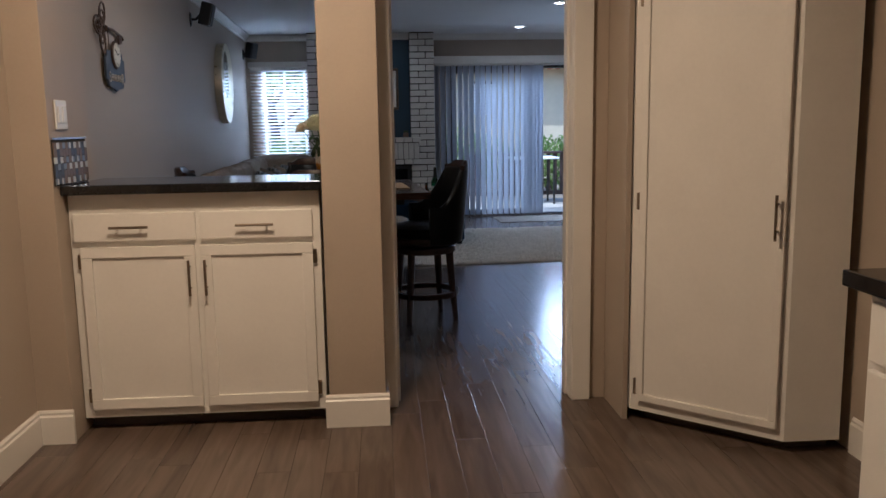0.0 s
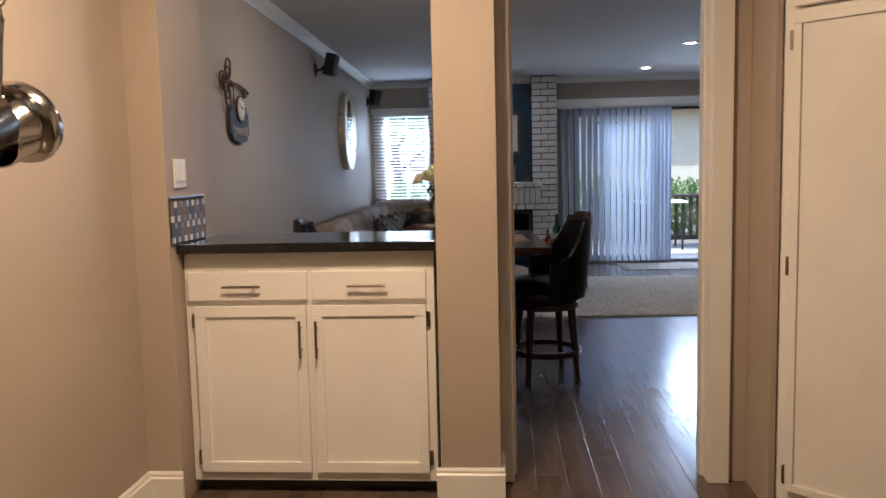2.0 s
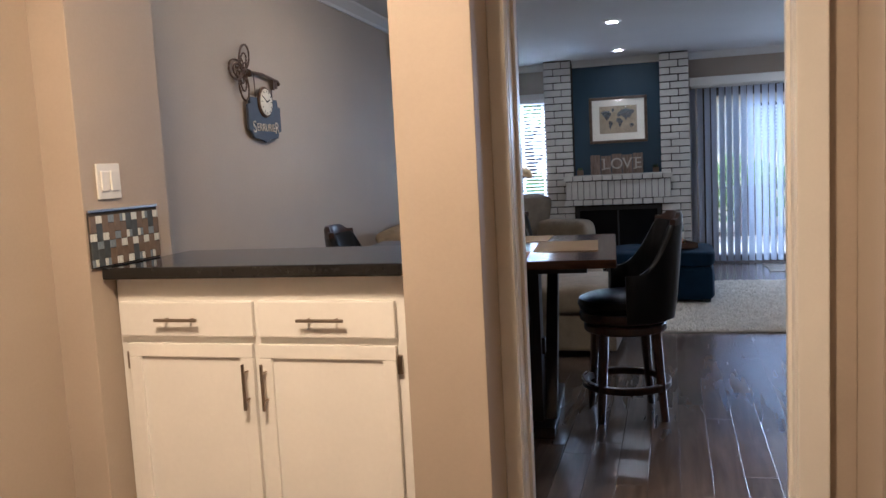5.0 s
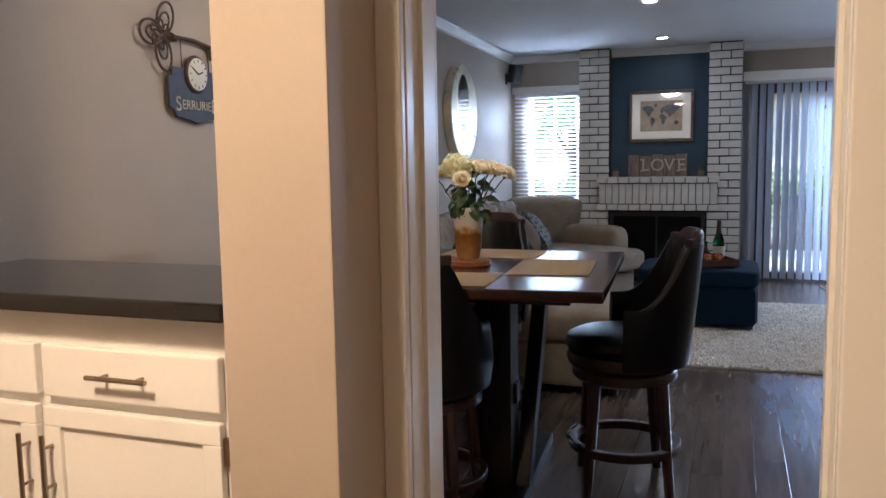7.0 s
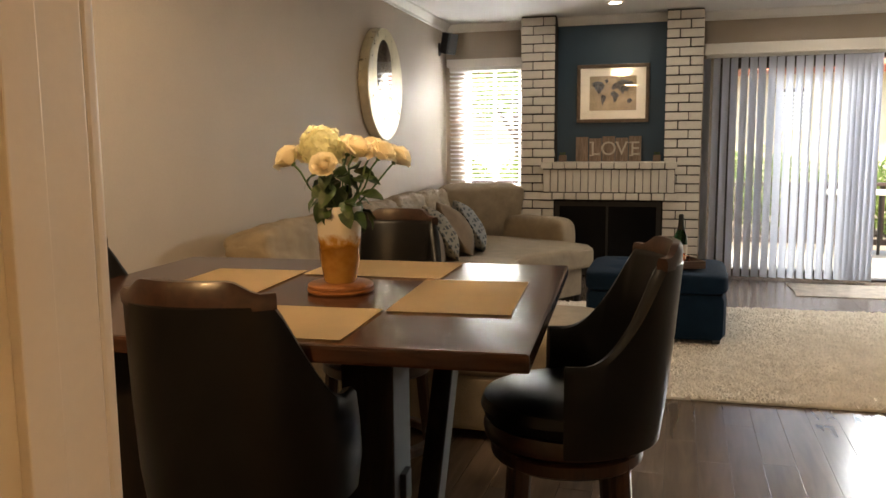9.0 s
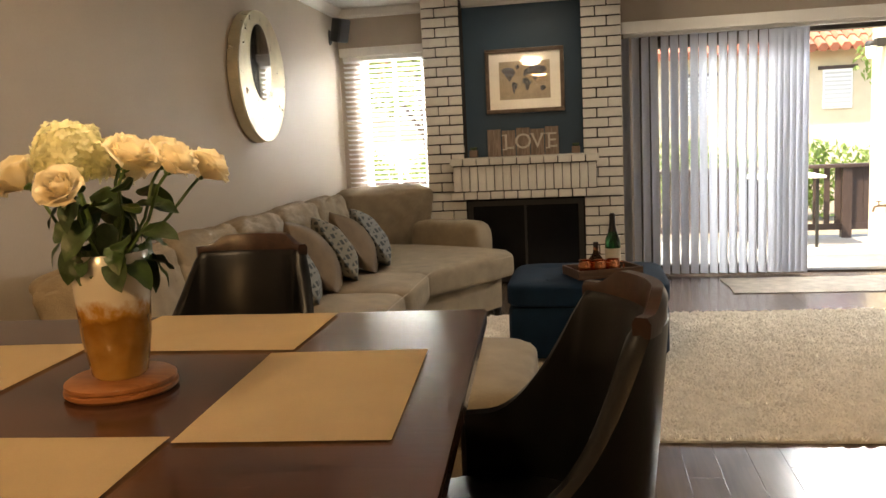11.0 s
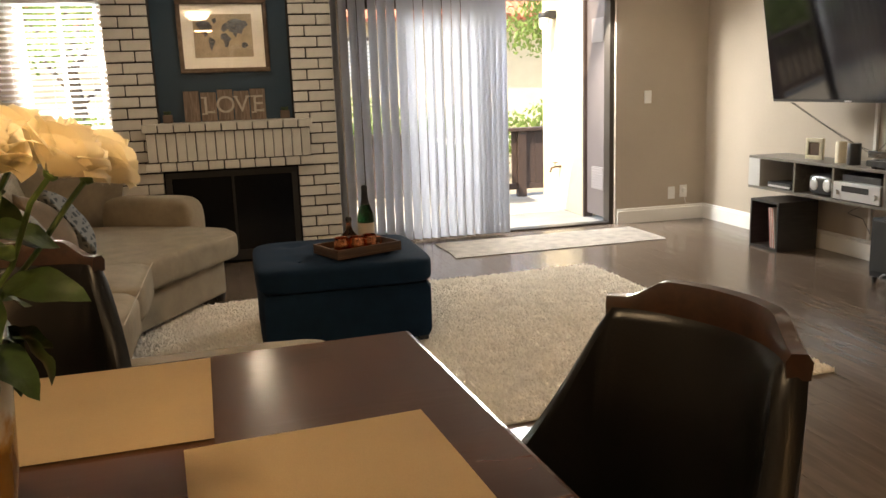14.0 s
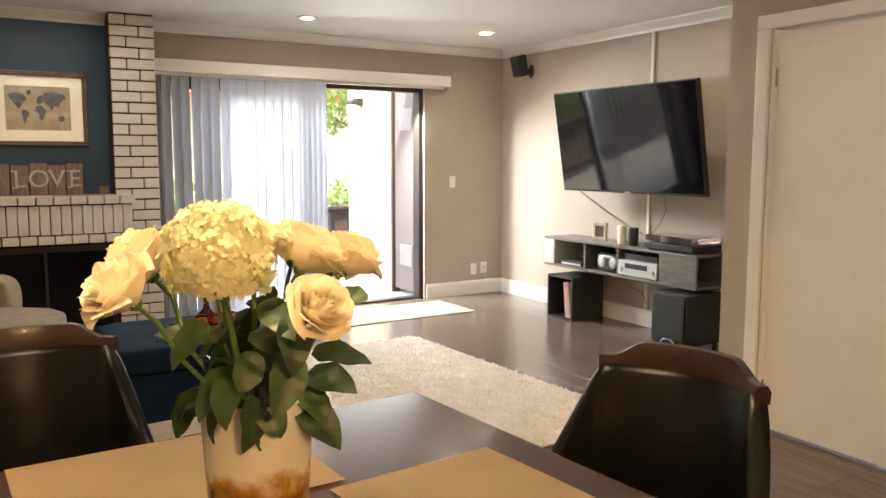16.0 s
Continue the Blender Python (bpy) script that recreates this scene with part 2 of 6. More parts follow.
M_MATBOARD = paint("picture_mat_board", (0.74, 0.71, 0.65), 0.8, var=0.02)
M_PLANT = paint("succulent_green", (0.06, 0.10, 0.05), 0.6, var=0.2)
M_POT = paint("terracotta_grey_pot", (0.20, 0.14, 0.11), 0.7, var=0.1)
M_LEAF = paint("rose_leaf", (0.034, 0.074, 0.020), 0.5, var=0.25, scale=30, per_object=0.5, bump=0.1)
M_STEM = paint("rose_stem", (0.07, 0.13, 0.035), 0.5, var=0.15)
M_ROSE = translucent("cream_rose_petal", (0.92, 0.84, 0.65), 0.35)
M_HYD = translucent("hydrangea_petal", (0.80, 0.78, 0.52), 0.4)
M_BOTTLE = glass("green_bottle_glass", (0.03, 0.16, 0.05), 0.02)
M_AMBER = paint("amber_glass_beads", (0.50, 0.25, 0.03), 0.25, var=0.3, scale=60, per_island=0.4)
M_COPPER = paint("hammered_copper", (0.80, 0.33, 0.17), 0.2, metal=1.0, var=0.08, scale=40, bump=0.3)
M_TRAY = wood("walnut_tray", (0.06, 0.03, 0.018), (0.13, 0.07, 0.04), 0.4)
M_FOIL = paint("dark_foil", (0.03, 0.03, 0.03), 0.3, metal=0.6, var=0.1)
M_PAPER = paint("paper_label", (0.6, 0.56, 0.47), 0.7, var=0.05)
M_CANDLE = paint("ivory_candle_wax", (0.76, 0.68, 0.52), 0.5, var=0.03)
M_CAN = glow("downlight_lens", (1.0, 0.88, 0.74), 30.0)
M_CONCRETE = paint("patio_concrete", (0.30, 0.275, 0.24), 0.85, var=0.12, scale=3, fine=60, bump=0.15)
M_STUCCO = paint("cream_stucco", (0.55, 0.47, 0.33), 0.9, var=0.06, scale=3, fine=70, bump=0.4, depth=0.006)
M_BROWNW = paint("dark_brown_fence_paint", (0.045, 0.026, 0.020), 0.6, var=0.15, scale=12, stretch=(6, 6, 1), bump=0.15)
M_MAUVE = paint("brown_grey_door_paint", (0.13, 0.105, 0.10), 0.5, var=0.05)
M_VENT = paint("mauve_painted_vent", (0.27, 0.235, 0.225), 0.6, var=0.05)
M_ROOF = paint("red_clay_tile", (0.36, 0.125, 0.07), 0.8, var=0.2, per_island=0.6, bump=0.2)
M_BUSH = translucent("hedge_leaf", (0.17, 0.24, 0.06), 0.45)
M_BARK = paint("tree_bark", (0.10, 0.075, 0.055), 0.9, var=0.2, scale=20, bump=0.4, depth=0.01)
M_GROUND = paint("dry_garden_soil", (0.20, 0.16, 0.11), 0.95, var=0.25, scale=2, fine=30, bump=0.3, depth=0.02)
M_TILES = [paint("mosaic_" + c, v, 0.15, var=0.08, scale=30, bump=0.0) for c, v in
           (("slate", (0.07, 0.08, 0.09)), ("blue_grey", (0.19, 0.23, 0.27)), ("pale", (0.58, 0.60, 0.58)), ("brown", (0.16, 0.12, 0.09)))]


def pillow_material(name, ground, mark, scale):
    m, nt, n, l, b = nodes_of(name)
    co = n.new("ShaderNodeTexCoord")
    vo = n.new("ShaderNodeTexVoronoi")
    vo.distance, vo.inputs["Scale"].default_value, vo.inputs["Randomness"].default_value = "CHEBYCHEV", scale, 0.10
    l.new(co.outputs["Object"], vo.inputs[0])
    cr = n.new("ShaderNodeValToRGB")
    cr.color_ramp.elements[0].position, cr.color_ramp.elements[0].color = 0.27, (*mark, 1)
    cr.color_ramp.elements[1].position, cr.color_ramp.elements[1].color = 0.36, (*ground, 1)
    l.new(vo.outputs["Distance"], cr.inputs[0])
    l.new(cr.outputs[0], b.inputs["Base Color"])
    b.inputs["Roughness"].default_value = 0.9
    return m


M_PIL_PAT = pillow_material("patterned_pillow_cloth", (0.18, 0.17, 0.14), (0.04, 0.045, 0.048), 24)
M_PIL_BLUE = pillow_material("blue_patterned_cloth", (0.19, 0.20, 0.20), (0.045, 0.055, 0.063), 24)
M_PIL_TAN = paint("tan_pillow_cloth", (0.15, 0.11, 0.075), 0.9, var=0.12, scale=16, fine=260, bump=0.15)


def vase_material():
    """Milky glass that turns amber towards a ragged line low on the vase."""
    m, nt, n, l, b = nodes_of("milky_amber_glass")
    co = n.new("ShaderNodeTexCoord")
    sep = n.new("ShaderNodeSeparateXYZ")
    l.new(co.outputs["Object"], sep.inputs[0])
    no = n.new("ShaderNodeTexNoise")
    no.inputs["Scale"].default_value, no.inputs["Detail"].default_value = 38, 4
    l.new(co.outputs["Object"], no.inputs[0])
    ad = n.new("ShaderNodeMath")
    ad.operation = "MULTIPLY_ADD"
    ad.inputs[1].default_value = 0.07
    l.new(no.outputs["Fac"], ad.inputs[0])
    l.new(sep.outputs["Z"], ad.inputs[2])
    cr = n.new("ShaderNodeValToRGB")
    e = cr.color_ramp.elements
    e[0].position, e[0].color = 0.135, (0.30, 0.125, 0.018, 1)
    e[1].position, e[1].color = 0.172, (0.88, 0.84, 0.75, 1)
    mid_ = e.new(0.152)
    mid_.color = (0.55, 0.29, 0.06, 1)
    foot_ = e.new(0.045)
    foot_.color = (0.62, 0.36, 0.10, 1)
    l.new(ad.outputs[0], cr.inputs[0])
    l.new(cr.outputs[0], b.inputs["Base Color"])
    b.inputs["Roughness"].default_value = 0.14
    b.inputs["Transmission Weight"].default_value = 0.42
    return m


M_VASE = vase_material()
M_PRINT = paint("sepia_print", (0.30, 0.245, 0.175), 0.4, var=0.2, scale=12, bump=0)
M_LAND = paint("printed_continent", (0.055, 0.07, 0.095), 0.4, var=0.7, scale=22, bump=0)

# ---- mesh helpers ----


def thing(name, base, label, category, group="", kind="", rz=0):
    ob = new(name)
    ob.empty_display_size = 0.1
    ob.matrix_basis = pose(*base, 0, 0, rz)
    return tagged(ob, label, category, group, kind)


def mesh_from(name, bm, material, smooth=False):
    me = bpy.data.meshes.new(name)
    bm.normal_update()
    bm.to_mesh(me)
    bm.free()
    me.materials.append(material)
    if smooth:
        me.shade_smooth()
        me.set_sharp_from_angle(angle=radians(40))
    return me


def part(name, bm, material, parent, label="", smooth=False, world_space=False):
    if world_space:
        top = parent
        while top.parent:
            top = top.parent
        bm.transform(top.matrix_basis.inverted())
    ob = new(name, mesh_from(name, bm, material, smooth))
    ob.parent = parent
    return tagged(ob, label)


def single(name, bm, material, base, label, category, group="", kind="", smooth=False):
    """A thing made of one mesh, with its coordinates given in the world."""
    bm.transform(Matrix.Translation(base).inverted())
    ob = new(name, mesh_from(name, bm, material, smooth))
    ob.matrix_basis = Matrix.Translation(base)
    return tagged(ob, label, category, group, kind)


def box(bm, x0, x1, y0, y1, z0, z1, bevel=0.0, seg=2, m=None):
    vs = [bm.verts.new((x, y, z)) for z in (z0, z1) for y in (y0, y1) for x in (x0, x1)]
    fs = [bm.faces.new([vs[i] for i in f]) for f in ((0, 2, 3, 1), (4, 5, 7, 6), (0, 1, 5, 4), (2, 6, 7, 3), (0, 4, 6, 2), (1, 3, 7, 5))]
    if bevel:
        es = list({e for f in fs for e in f.edges})
        r = bmesh.ops.bevel(bm, geom=es, offset=bevel, segments=seg, affect="EDGES", profile=0.6)
        vs = list({v for f in r["faces"] for v in f.verts} | {v for v in vs if v.is_valid})
    if m is not None:
        bmesh.ops.transform(bm, matrix=m, verts=[v for v in vs if v.is_valid])
    return bm


def B(*a, **k):
    return box(bmesh.new(), *a, **k)


def prism(points, z0, z1, bevel=0.0, seg=2):
    bm = bmesh.new()
    low = [bm.verts.new((x, y, z0)) for x, y in points]
    high = [bm.verts.new((x, y, z1)) for x, y in points]
    n = len(points)
    bm.faces.new(list(reversed(low)))
    bm.faces.new(high)
    for i in range(n):
        bm.faces.new((low[i], low[(i + 1) % n], high[(i + 1) % n], high[i]))
    bmesh.ops.recalc_face_normals(bm, faces=bm.faces)
    if bevel:
        bmesh.ops.bevel(bm, geom=list(bm.edges), offset=bevel, segments=seg, affect="EDGES", profile=0.6)
    return bm


def lathe(profile, n=24, bm=None, centre=(0, 0, 0)):
    bm = bm or bmesh.new()
    cx, cy, cz = centre
    rings = []
    for r, z in profile:
        if r < 1e-5:
            rings.append([bm.verts.new((cx, cy, cz + z))])
        else:
            rings.append([bm.verts.new((cx + r * math.cos(2 * math.pi * i / n), cy + r * math.sin(2 * math.pi * i / n), cz + z)) for i in range(n)])
    for a, b in zip(rings, rings[1:]):
        if len(a) == 1 and len(b) == 1:
            continue
        for i in range(n):
            j = (i + 1) % n
            if len(a) == 1:
                bm.faces.new((a[0], b[j], b[i]))
            elif len(b) == 1:
                bm.faces.new((a[i], a[j], b[0]))
            else:
                bm.faces.new((a[i], a[j], b[j], b[i]))
    bmesh.ops.recalc_face_normals(bm, faces=bm.faces)
    return bm


def tube(points, radius, n=8, bm=None, closed=False):
    """A round bar along points; radius is a number or one per point."""
    bm = bm or bmesh.new()
    pts = [Vector(p) for p in points]
    count = len(pts)
    radii = radius if isinstance(radius, (list, tuple)) else [radius] * count
    rings = []
    up = Vector((0, 0, 1))
    for i, p in enumerate(pts):
        a = pts[(i - 1) % count] if closed or i > 0 else p
        b = pts[(i + 1) % count] if closed or i < count - 1 else p
        d = (b - a).normalized()
        side = d.cross(up)
        if side.length < 0.05:
            side = d.cross(Vector((1, 0, 0)))
        side.normalize()
        top = side.cross(d).normalized()
        rings.append([bm.verts.new(p + radii[i] * (side * math.cos(2 * math.pi * k / n) + top * math.sin(2 * math.pi * k / n))) for k in range(n)])
    pairs = list(zip(rings, rings[1:])) + ([(rings[-1], rings[0])] if closed else [])
    for a, b in pairs:
        for k in range(n):
            bm.faces.new((a[k], a[(k + 1) % n], b[(k + 1) % n], b[k]))
    if not closed:
        bm.faces.new(list(reversed(rings[0])))
        bm.faces.new(rings[-1])
    bmesh.ops.recalc_face_normals(bm, faces=bm.faces)
    return bm


def cushion(sx, sy, sz, n=10, power=5.0, sag=0.0, wrinkle=0.0, seed=0, m=None, fold=0.0):
    """A stuffed cushion about the origin: a rounded box that bulges, with soft creases."""
    bm = bmesh.new()
    bmesh.ops.create_cube(bm, size=2.0)
    bmesh.ops.subdivide_edges(bm, edges=list(bm.edges), cuts=n, use_grid_fill=True)
    for v in bm.verts:
        x, y, z = v.co
        d = (abs(x) ** power + abs(y) ** power + abs(z) ** power) ** (1 / power)
        p = Vector((x / d, y / d, z / d))
        bulge = (1 - abs(p.x) ** 2) * (1 - abs(p.y) ** 2)
        q = Vector((p.x * sx / 2, p.y * sy / 2, p.z * sz / 2 * (1 + sag * bulge)))
        if wrinkle:
            w = noise.noise(Vector((q.x * 5 + seed * 7.1, q.y * 5, q.z * 5))) + 0.5 * noise.noise(Vector((q.x * 14, q.y * 14 + seed, q.z * 14)))
            q += p.normalized() * w * wrinkle
        if fold:
            w = abs(noise.noise(Vector((q.x * 4 + seed * 3.7, q.y * 3.2 + q.z * 6, q.z * 13 + seed)))) + 0.6 * abs(noise.noise(Vector((q.x * 9, q.y * 8 + seed, q.z * 24))))
            q -= p.normalized() * fold * max(0.0, 1 - w * 3.4) * (0.35 + 0.65 * max(0, p.z))
        v.co = q
    if m is not None:
        bm.transform(m)
    return bm


def grid_sheet(nx, ny, place):
    bm = bmesh.new()
    vs = [[bm.verts.new(place(i / nx, j / ny)) for i in range(nx + 1)] for j in range(ny + 1)]
    for j in range(ny):
        for i in range(nx):
            bm.faces.new((vs[j][i], vs[j][i + 1], vs[j + 1][i + 1], vs[j + 1][i]))
    return bm


def wall_boxes(name, boxes, material=M_WALL, label="", bevel=0.0):
    bm = bmesh.new()
    for b in boxes:
        box(bm, *b, bevel=bevel)
    ob = new(name, mesh_from(name, bm, material))
    return tagged(ob, label or "plain beige painted plaster wall", "wall", kind="structure")


def trim_run(bm, x0, y0, x1, y1, profile):
    """Moulding along a straight run; profile: (out, z) pairs, out to the left of the run."""
    d = Vector((x1 - x0, y1 - y0, 0)).normalized()
    out = Vector((-d.y, d.x, 0))
    a = [bm.verts.new(Vector((x0, y0, z)) + out * o) for o, z in profile]
    b = [bm.verts.new(Vector((x1, y1, z)) + out * o) for o, z in profile]
    n = len(profile)
    for i in range(n):
        bm.faces.new((a[i], a[(i + 1) % n], b[(i + 1) % n], b[i]))
    bm.faces.new(a)
    bm.faces.new(list(reversed(b)))
    bmesh.ops.recalc_face_normals(bm, faces=bm.faces)


def text_mesh(letters, size, depth):
    cu = bpy.data.curves.new("letters", "FONT")
    cu.body, cu.size, cu.extrude = letters, size, depth
    cu.align_x, cu.align_y = "CENTER", "CENTER"
    tmp = bpy.data.objects.new("letters", cu)
    scene.collection.objects.link(tmp)
    me = bpy.data.meshes.new_from_object(tmp)
    bm = bmesh.new()
    bm.from_mesh(me)
    bpy.data.objects.remove(tmp)
    bpy.data.meshes.remove(me)
    return bm

# ---- large structure ----
CEIL = 2.49
LWX = lambda y: -1.44 - 0.0293 * (y - 3.4)
NWX = LWX(10.9)

bm = prism([(-1.46, 3.385), (-1.60, 3.385), (-1.88, 11.05), (LWX(11.05), 11.05), (-1.4395, 3.386)], 0, CEIL)
tagged(new("wall_west", mesh_from("wall_west", bm, M_WALL)), "long beige painted living room wall", "wall", kind="structure")
wall_boxes("wall_north", [(NWX, -1.46, 10.9, 11.05, 0, CEIL), (-0.88, 0.95, 10.9, 11.05, 0, CEIL), (3.43, 4.51, 10.9, 11.05, 0, CEIL),
                          (-1.46, -0.88, 10.9, 11.05, 0, 0.83), (-1.46, -0.88, 10.9, 11.05, 2.07, CEIL), (0.95, 3.43, 10.9, 11.05, 2.07, CEIL)],
           label="beige wall with window and sliding door openings")
wall_boxes("wall_east", [(4.36, 4.51, 6.87, 10.9, 0, CEIL)], label="beige painted wall behind the television")
wall_boxes("wall_closet", [(2.965, 3.085, 6.62, 6.87, 0, CEIL), (2.965, 3.085, 3.386, 5.82, 0, CEIL), (2.965, 3.085, 5.82, 6.62, 2.035, CEIL), (3.085, 4.51, 6.75, 6.87, 0, CEIL)],
           label="beige closet wall with a white door")
wall_boxes("wall_partition", [(-1.46, -1.17, 2.93, 3.385, 0, CEIL), (-1.17, -0.14, 3.36, 3.385, 0, 1.014), (-1.17, -0.128, 2.985, 3.385, 2.37, CEIL),
                              (-0.128, 0.112, 2.985, 3.385, 0, CEIL), (0.11, 0.15, 3.215, 3.385, 0, CEIL), (0.15, 0.985, 3.215, 3.385, 2.045, CEIL),
                              (0.985, 1.13, 3.215, 3.385, 0, CEIL), (1.13, 3.06, 3.30, 3.385, 0, CEIL)],
           label="thick beige partition with pass-through and doorway", bevel=0.004)
wall_boxes("wall_kitchen_west", [(-1.46, -1.31, -2.6, 2.93, 0, CEIL)], label="beige kitchen wall with matte paint")
wall_boxes("wall_kitchen_south", [(-1.46, 2.05, -2.75, -2.6, 0, CEIL)], label="beige kitchen wall with matte paint")
wall_boxes("wall_kitchen_east", [(1.90, 2.05, -2.6, 3.30, 0, CEIL), (1.13, 1.152, 2.93, 3.30, 0, CEIL)], label="beige kitchen wall with matte paint")

bm = B(-1.9, 4.55, -2.75, 11.05, CEIL, CEIL + 0.12)
tagged(new("ceiling", mesh_from("ceiling", bm, M_CEIL)), "flat off-white painted ceiling", "ceiling", kind="structure")
bm = B(-2.3, 5.0, -3.2, 11.0, CEIL + 0.13, CEIL + 0.45)
tagged(new("roof_slab", mesh_from("roof_slab", bm, M_STUCCO)), "plain stuccoed roof edge over the room", "roof", kind="structure")
bm = B(-1.9, 4.55, -2.75, 11.05, -0.10, -0.012)
tagged(new("floor", mesh_from("floor", bm, M_SUB)), "dark hand-scraped hardwood plank floor", "floor", kind="structure")
FLOOR = bpy.data.objects["floor"]

# crown moulding and baseboards
CROWN = [(0, 2.41), (0.012, 2.41), (0.018, 2.43), (0.05, 2.46), (0.066, 2.475), (0.07, 2.489), (0, 2.489)]
bm = bmesh.new()
trim_run(bm, NWX, 10.9, -0.83, 10.9, [(-o, z) for o, z in CROWN])
trim_run(bm, -0.5, 10.80, 0.53, 10.80, [(-o, z) for o, z in CROWN])
trim_run(bm, 0.86, 10.9, 4.36, 10.9, [(-o, z) for o, z in CROWN])
trim_run(bm, 4.36, 10.9, 4.36, 6.87, [(-o, z) for o, z in CROWN])
trim_run(bm, -1.440, 3.386, NWX, 10.9, [(-o, z) for o, z in CROWN])
tagged(new("crown_trim", mesh_from("crown_trim", bm, M_TRIM)), "white crown moulding along the ceiling", "moulding", kind="structure")
BASE = [(0, 0), (0.016, 0), (0.016, 0.115), (0.010, 0.122), (0.010, 0.132), (0.004, 0.142), (0, 0.142)]
bm = bmesh.new()
for x0, y0, x1, y1 in ((3.45, 10.9, 4.36, 10.9), (4.36, 10.9, 4.36, 6.87), (NWX, 10.9, -0.83, 10.9), (-1.440, 3.386, NWX, 10.9),
                       (2.965, 6.886, 2.965, 6.71), (2.965, 5.73, 2.965, 3.386), (-1.31, -2.6, -1.31, 2.93), (-1.31, 2.93, -1.165, 2.93), (1.90, 2.48, 1.90, 1.2),
                       (-0.144, 2.985, 0.128, 2.985), (0.112, 2.985, 0.112, 3.19), (4.36, 6.87, 2.949, 6.87)):
    trim_run(bm, x0, y0, x1, y1, [(-o, z) for o, z in BASE])
tagged(new("baseboard", mesh_from("baseboard", bm, M_TRIM)), "tall white moulded baseboard", "baseboard", kind="structure")

# doorway casing between kitchen and living room
bm = bmesh.new()
for x0, x1, z0, z1 in ((0.112, 0.167, 0, 2.03), (0.97, 1.055, 0, 2.03), (0.112, 1.055, 2.03, 2.10)):
    box(bm, x0, x1, 3.19, 3.214, z0, z1, bevel=0.005)
    box(bm, x0, x1, 3.386, 3.404, z0, z1, bevel=0.005)
box(bm, 0.151, 0.169, 3.2145, 3.384, 0, 2.03, bevel=0.003)
box(bm, 0.968, 0.984, 3.2145, 3.384, 0, 2.03, bevel=0.003)
box(bm, 0.151, 0.984, 3.2145, 3.384, 2.028, 2.044, bevel=0.003)
box(bm, 0.169, 0.18, 3.28, 3.32, 0, 2.02, bevel=0.002)
box(bm, 0.957, 0.968, 3.28, 3.32, 0, 2.02, bevel=0.002)
tagged(new("doorway_trim", mesh_from("doorway_trim", bm, M_TRIM)), "white painted casing round an open doorway", "door casing", kind="structure")
bm = bmesh.new()
box(bm, 1.876, 1.899, 1.72, 1.80, 0, 2.1, bevel=0.004)
tagged(new("kitchen_trim", mesh_from("kitchen_trim", bm, M_TRIM)), "white painted side casing", "trim", kind="structure")


# closet door
door = thing("door_1", (2.995, 6.22, 0.012), "white flush closet door, closed, with painted casing", "door", kind="structure")
part("door_leaf", B(3, 3.035, 5.835, 6.605, 0.012, 2.02, bevel=0.003), M_CAB, door, world_space=True)
bm = bmesh.new()
box(bm, 2.943, 2.964, 6.622, 6.695, 0, 2.03, bevel=0.006)
box(bm, 2.943, 2.964, 5.745, 5.818, 0, 2.03, bevel=0.006)
box(bm, 2.943, 2.964, 5.745, 6.695, 2.031, 2.10, bevel=0.006)
box(bm, 2.965, 3.075, 6.606, 6.619, 0, 2.03)
box(bm, 2.965, 3.075, 5.821, 5.833, 0, 2.03)
part("door_casing", bm, M_TRIM, door, world_space=True)
for z in (0.22, 1.80):
    part("hinge", tube([(2.991, 6.606, z - 0.045), (2.991, 6.606, z + 0.045)], 0.008, 8), M_STEEL, door, world_space=True, smooth=True)
bm = lathe([(0, 0.06), (0.02, 0.058), (0.027, 0.045), (0.02, 0.028), (0.01, 0.022), (0.01, 0.006), (0.028, 0.004), (0.028, 0)], 16)
bm.transform(pose(2.999, 5.90, 0.91, 0, -90, 0))
part("door_knob", bm, M_STEEL, door, world_space=True, smooth=True)

# ---- kitchen ----


def shaker_door(parent, x0, x1, z0, z1, y, rail=0.045, depth=0.02, m=None):
    """A cabinet front in the plane y (facing -y): four rails round a recessed panel."""
    turn = Matrix() if m is None else m
    bm = B(x0 + 0.002, x1 - 0.002, y + 0.011, y + depth, z0 + 0.002, z1 - 0.002)
    bm.transform(turn)
    leaf = part("door", bm, M_CAB, parent, world_space=True)
    for a, b, c, d in ((x0, x1, z0, z0 + rail), (x0, x1, z1 - rail, z1), (x0, x0 + rail, z0 + rail, z1 - rail), (x1 - rail, x1, z0 + rail, z1 - rail)):
        bm = B(a, b, y, y + depth - 0.0005, c, d, bevel=0.003)
        bm.transform(turn)
        part("rail", bm, M_CAB, leaf, world_space=True)
    return leaf


def bar_pull(length, vertical=False, out=0.03):
    """A bar handle about the origin, standing out along -y."""
    bm = bmesh.new()
    tube([(-length / 2, -out, 0), (length / 2, -out, 0)], 0.0055, 10, bm)
    for s in (-0.3, 0.3):
        tube([(s * length, -out, 0), (s * length, 0, 0)], 0.004, 8, bm)
    if vertical:
        bm.transform(pose(0, 0, 0, 0, 90, 0))
    return bm


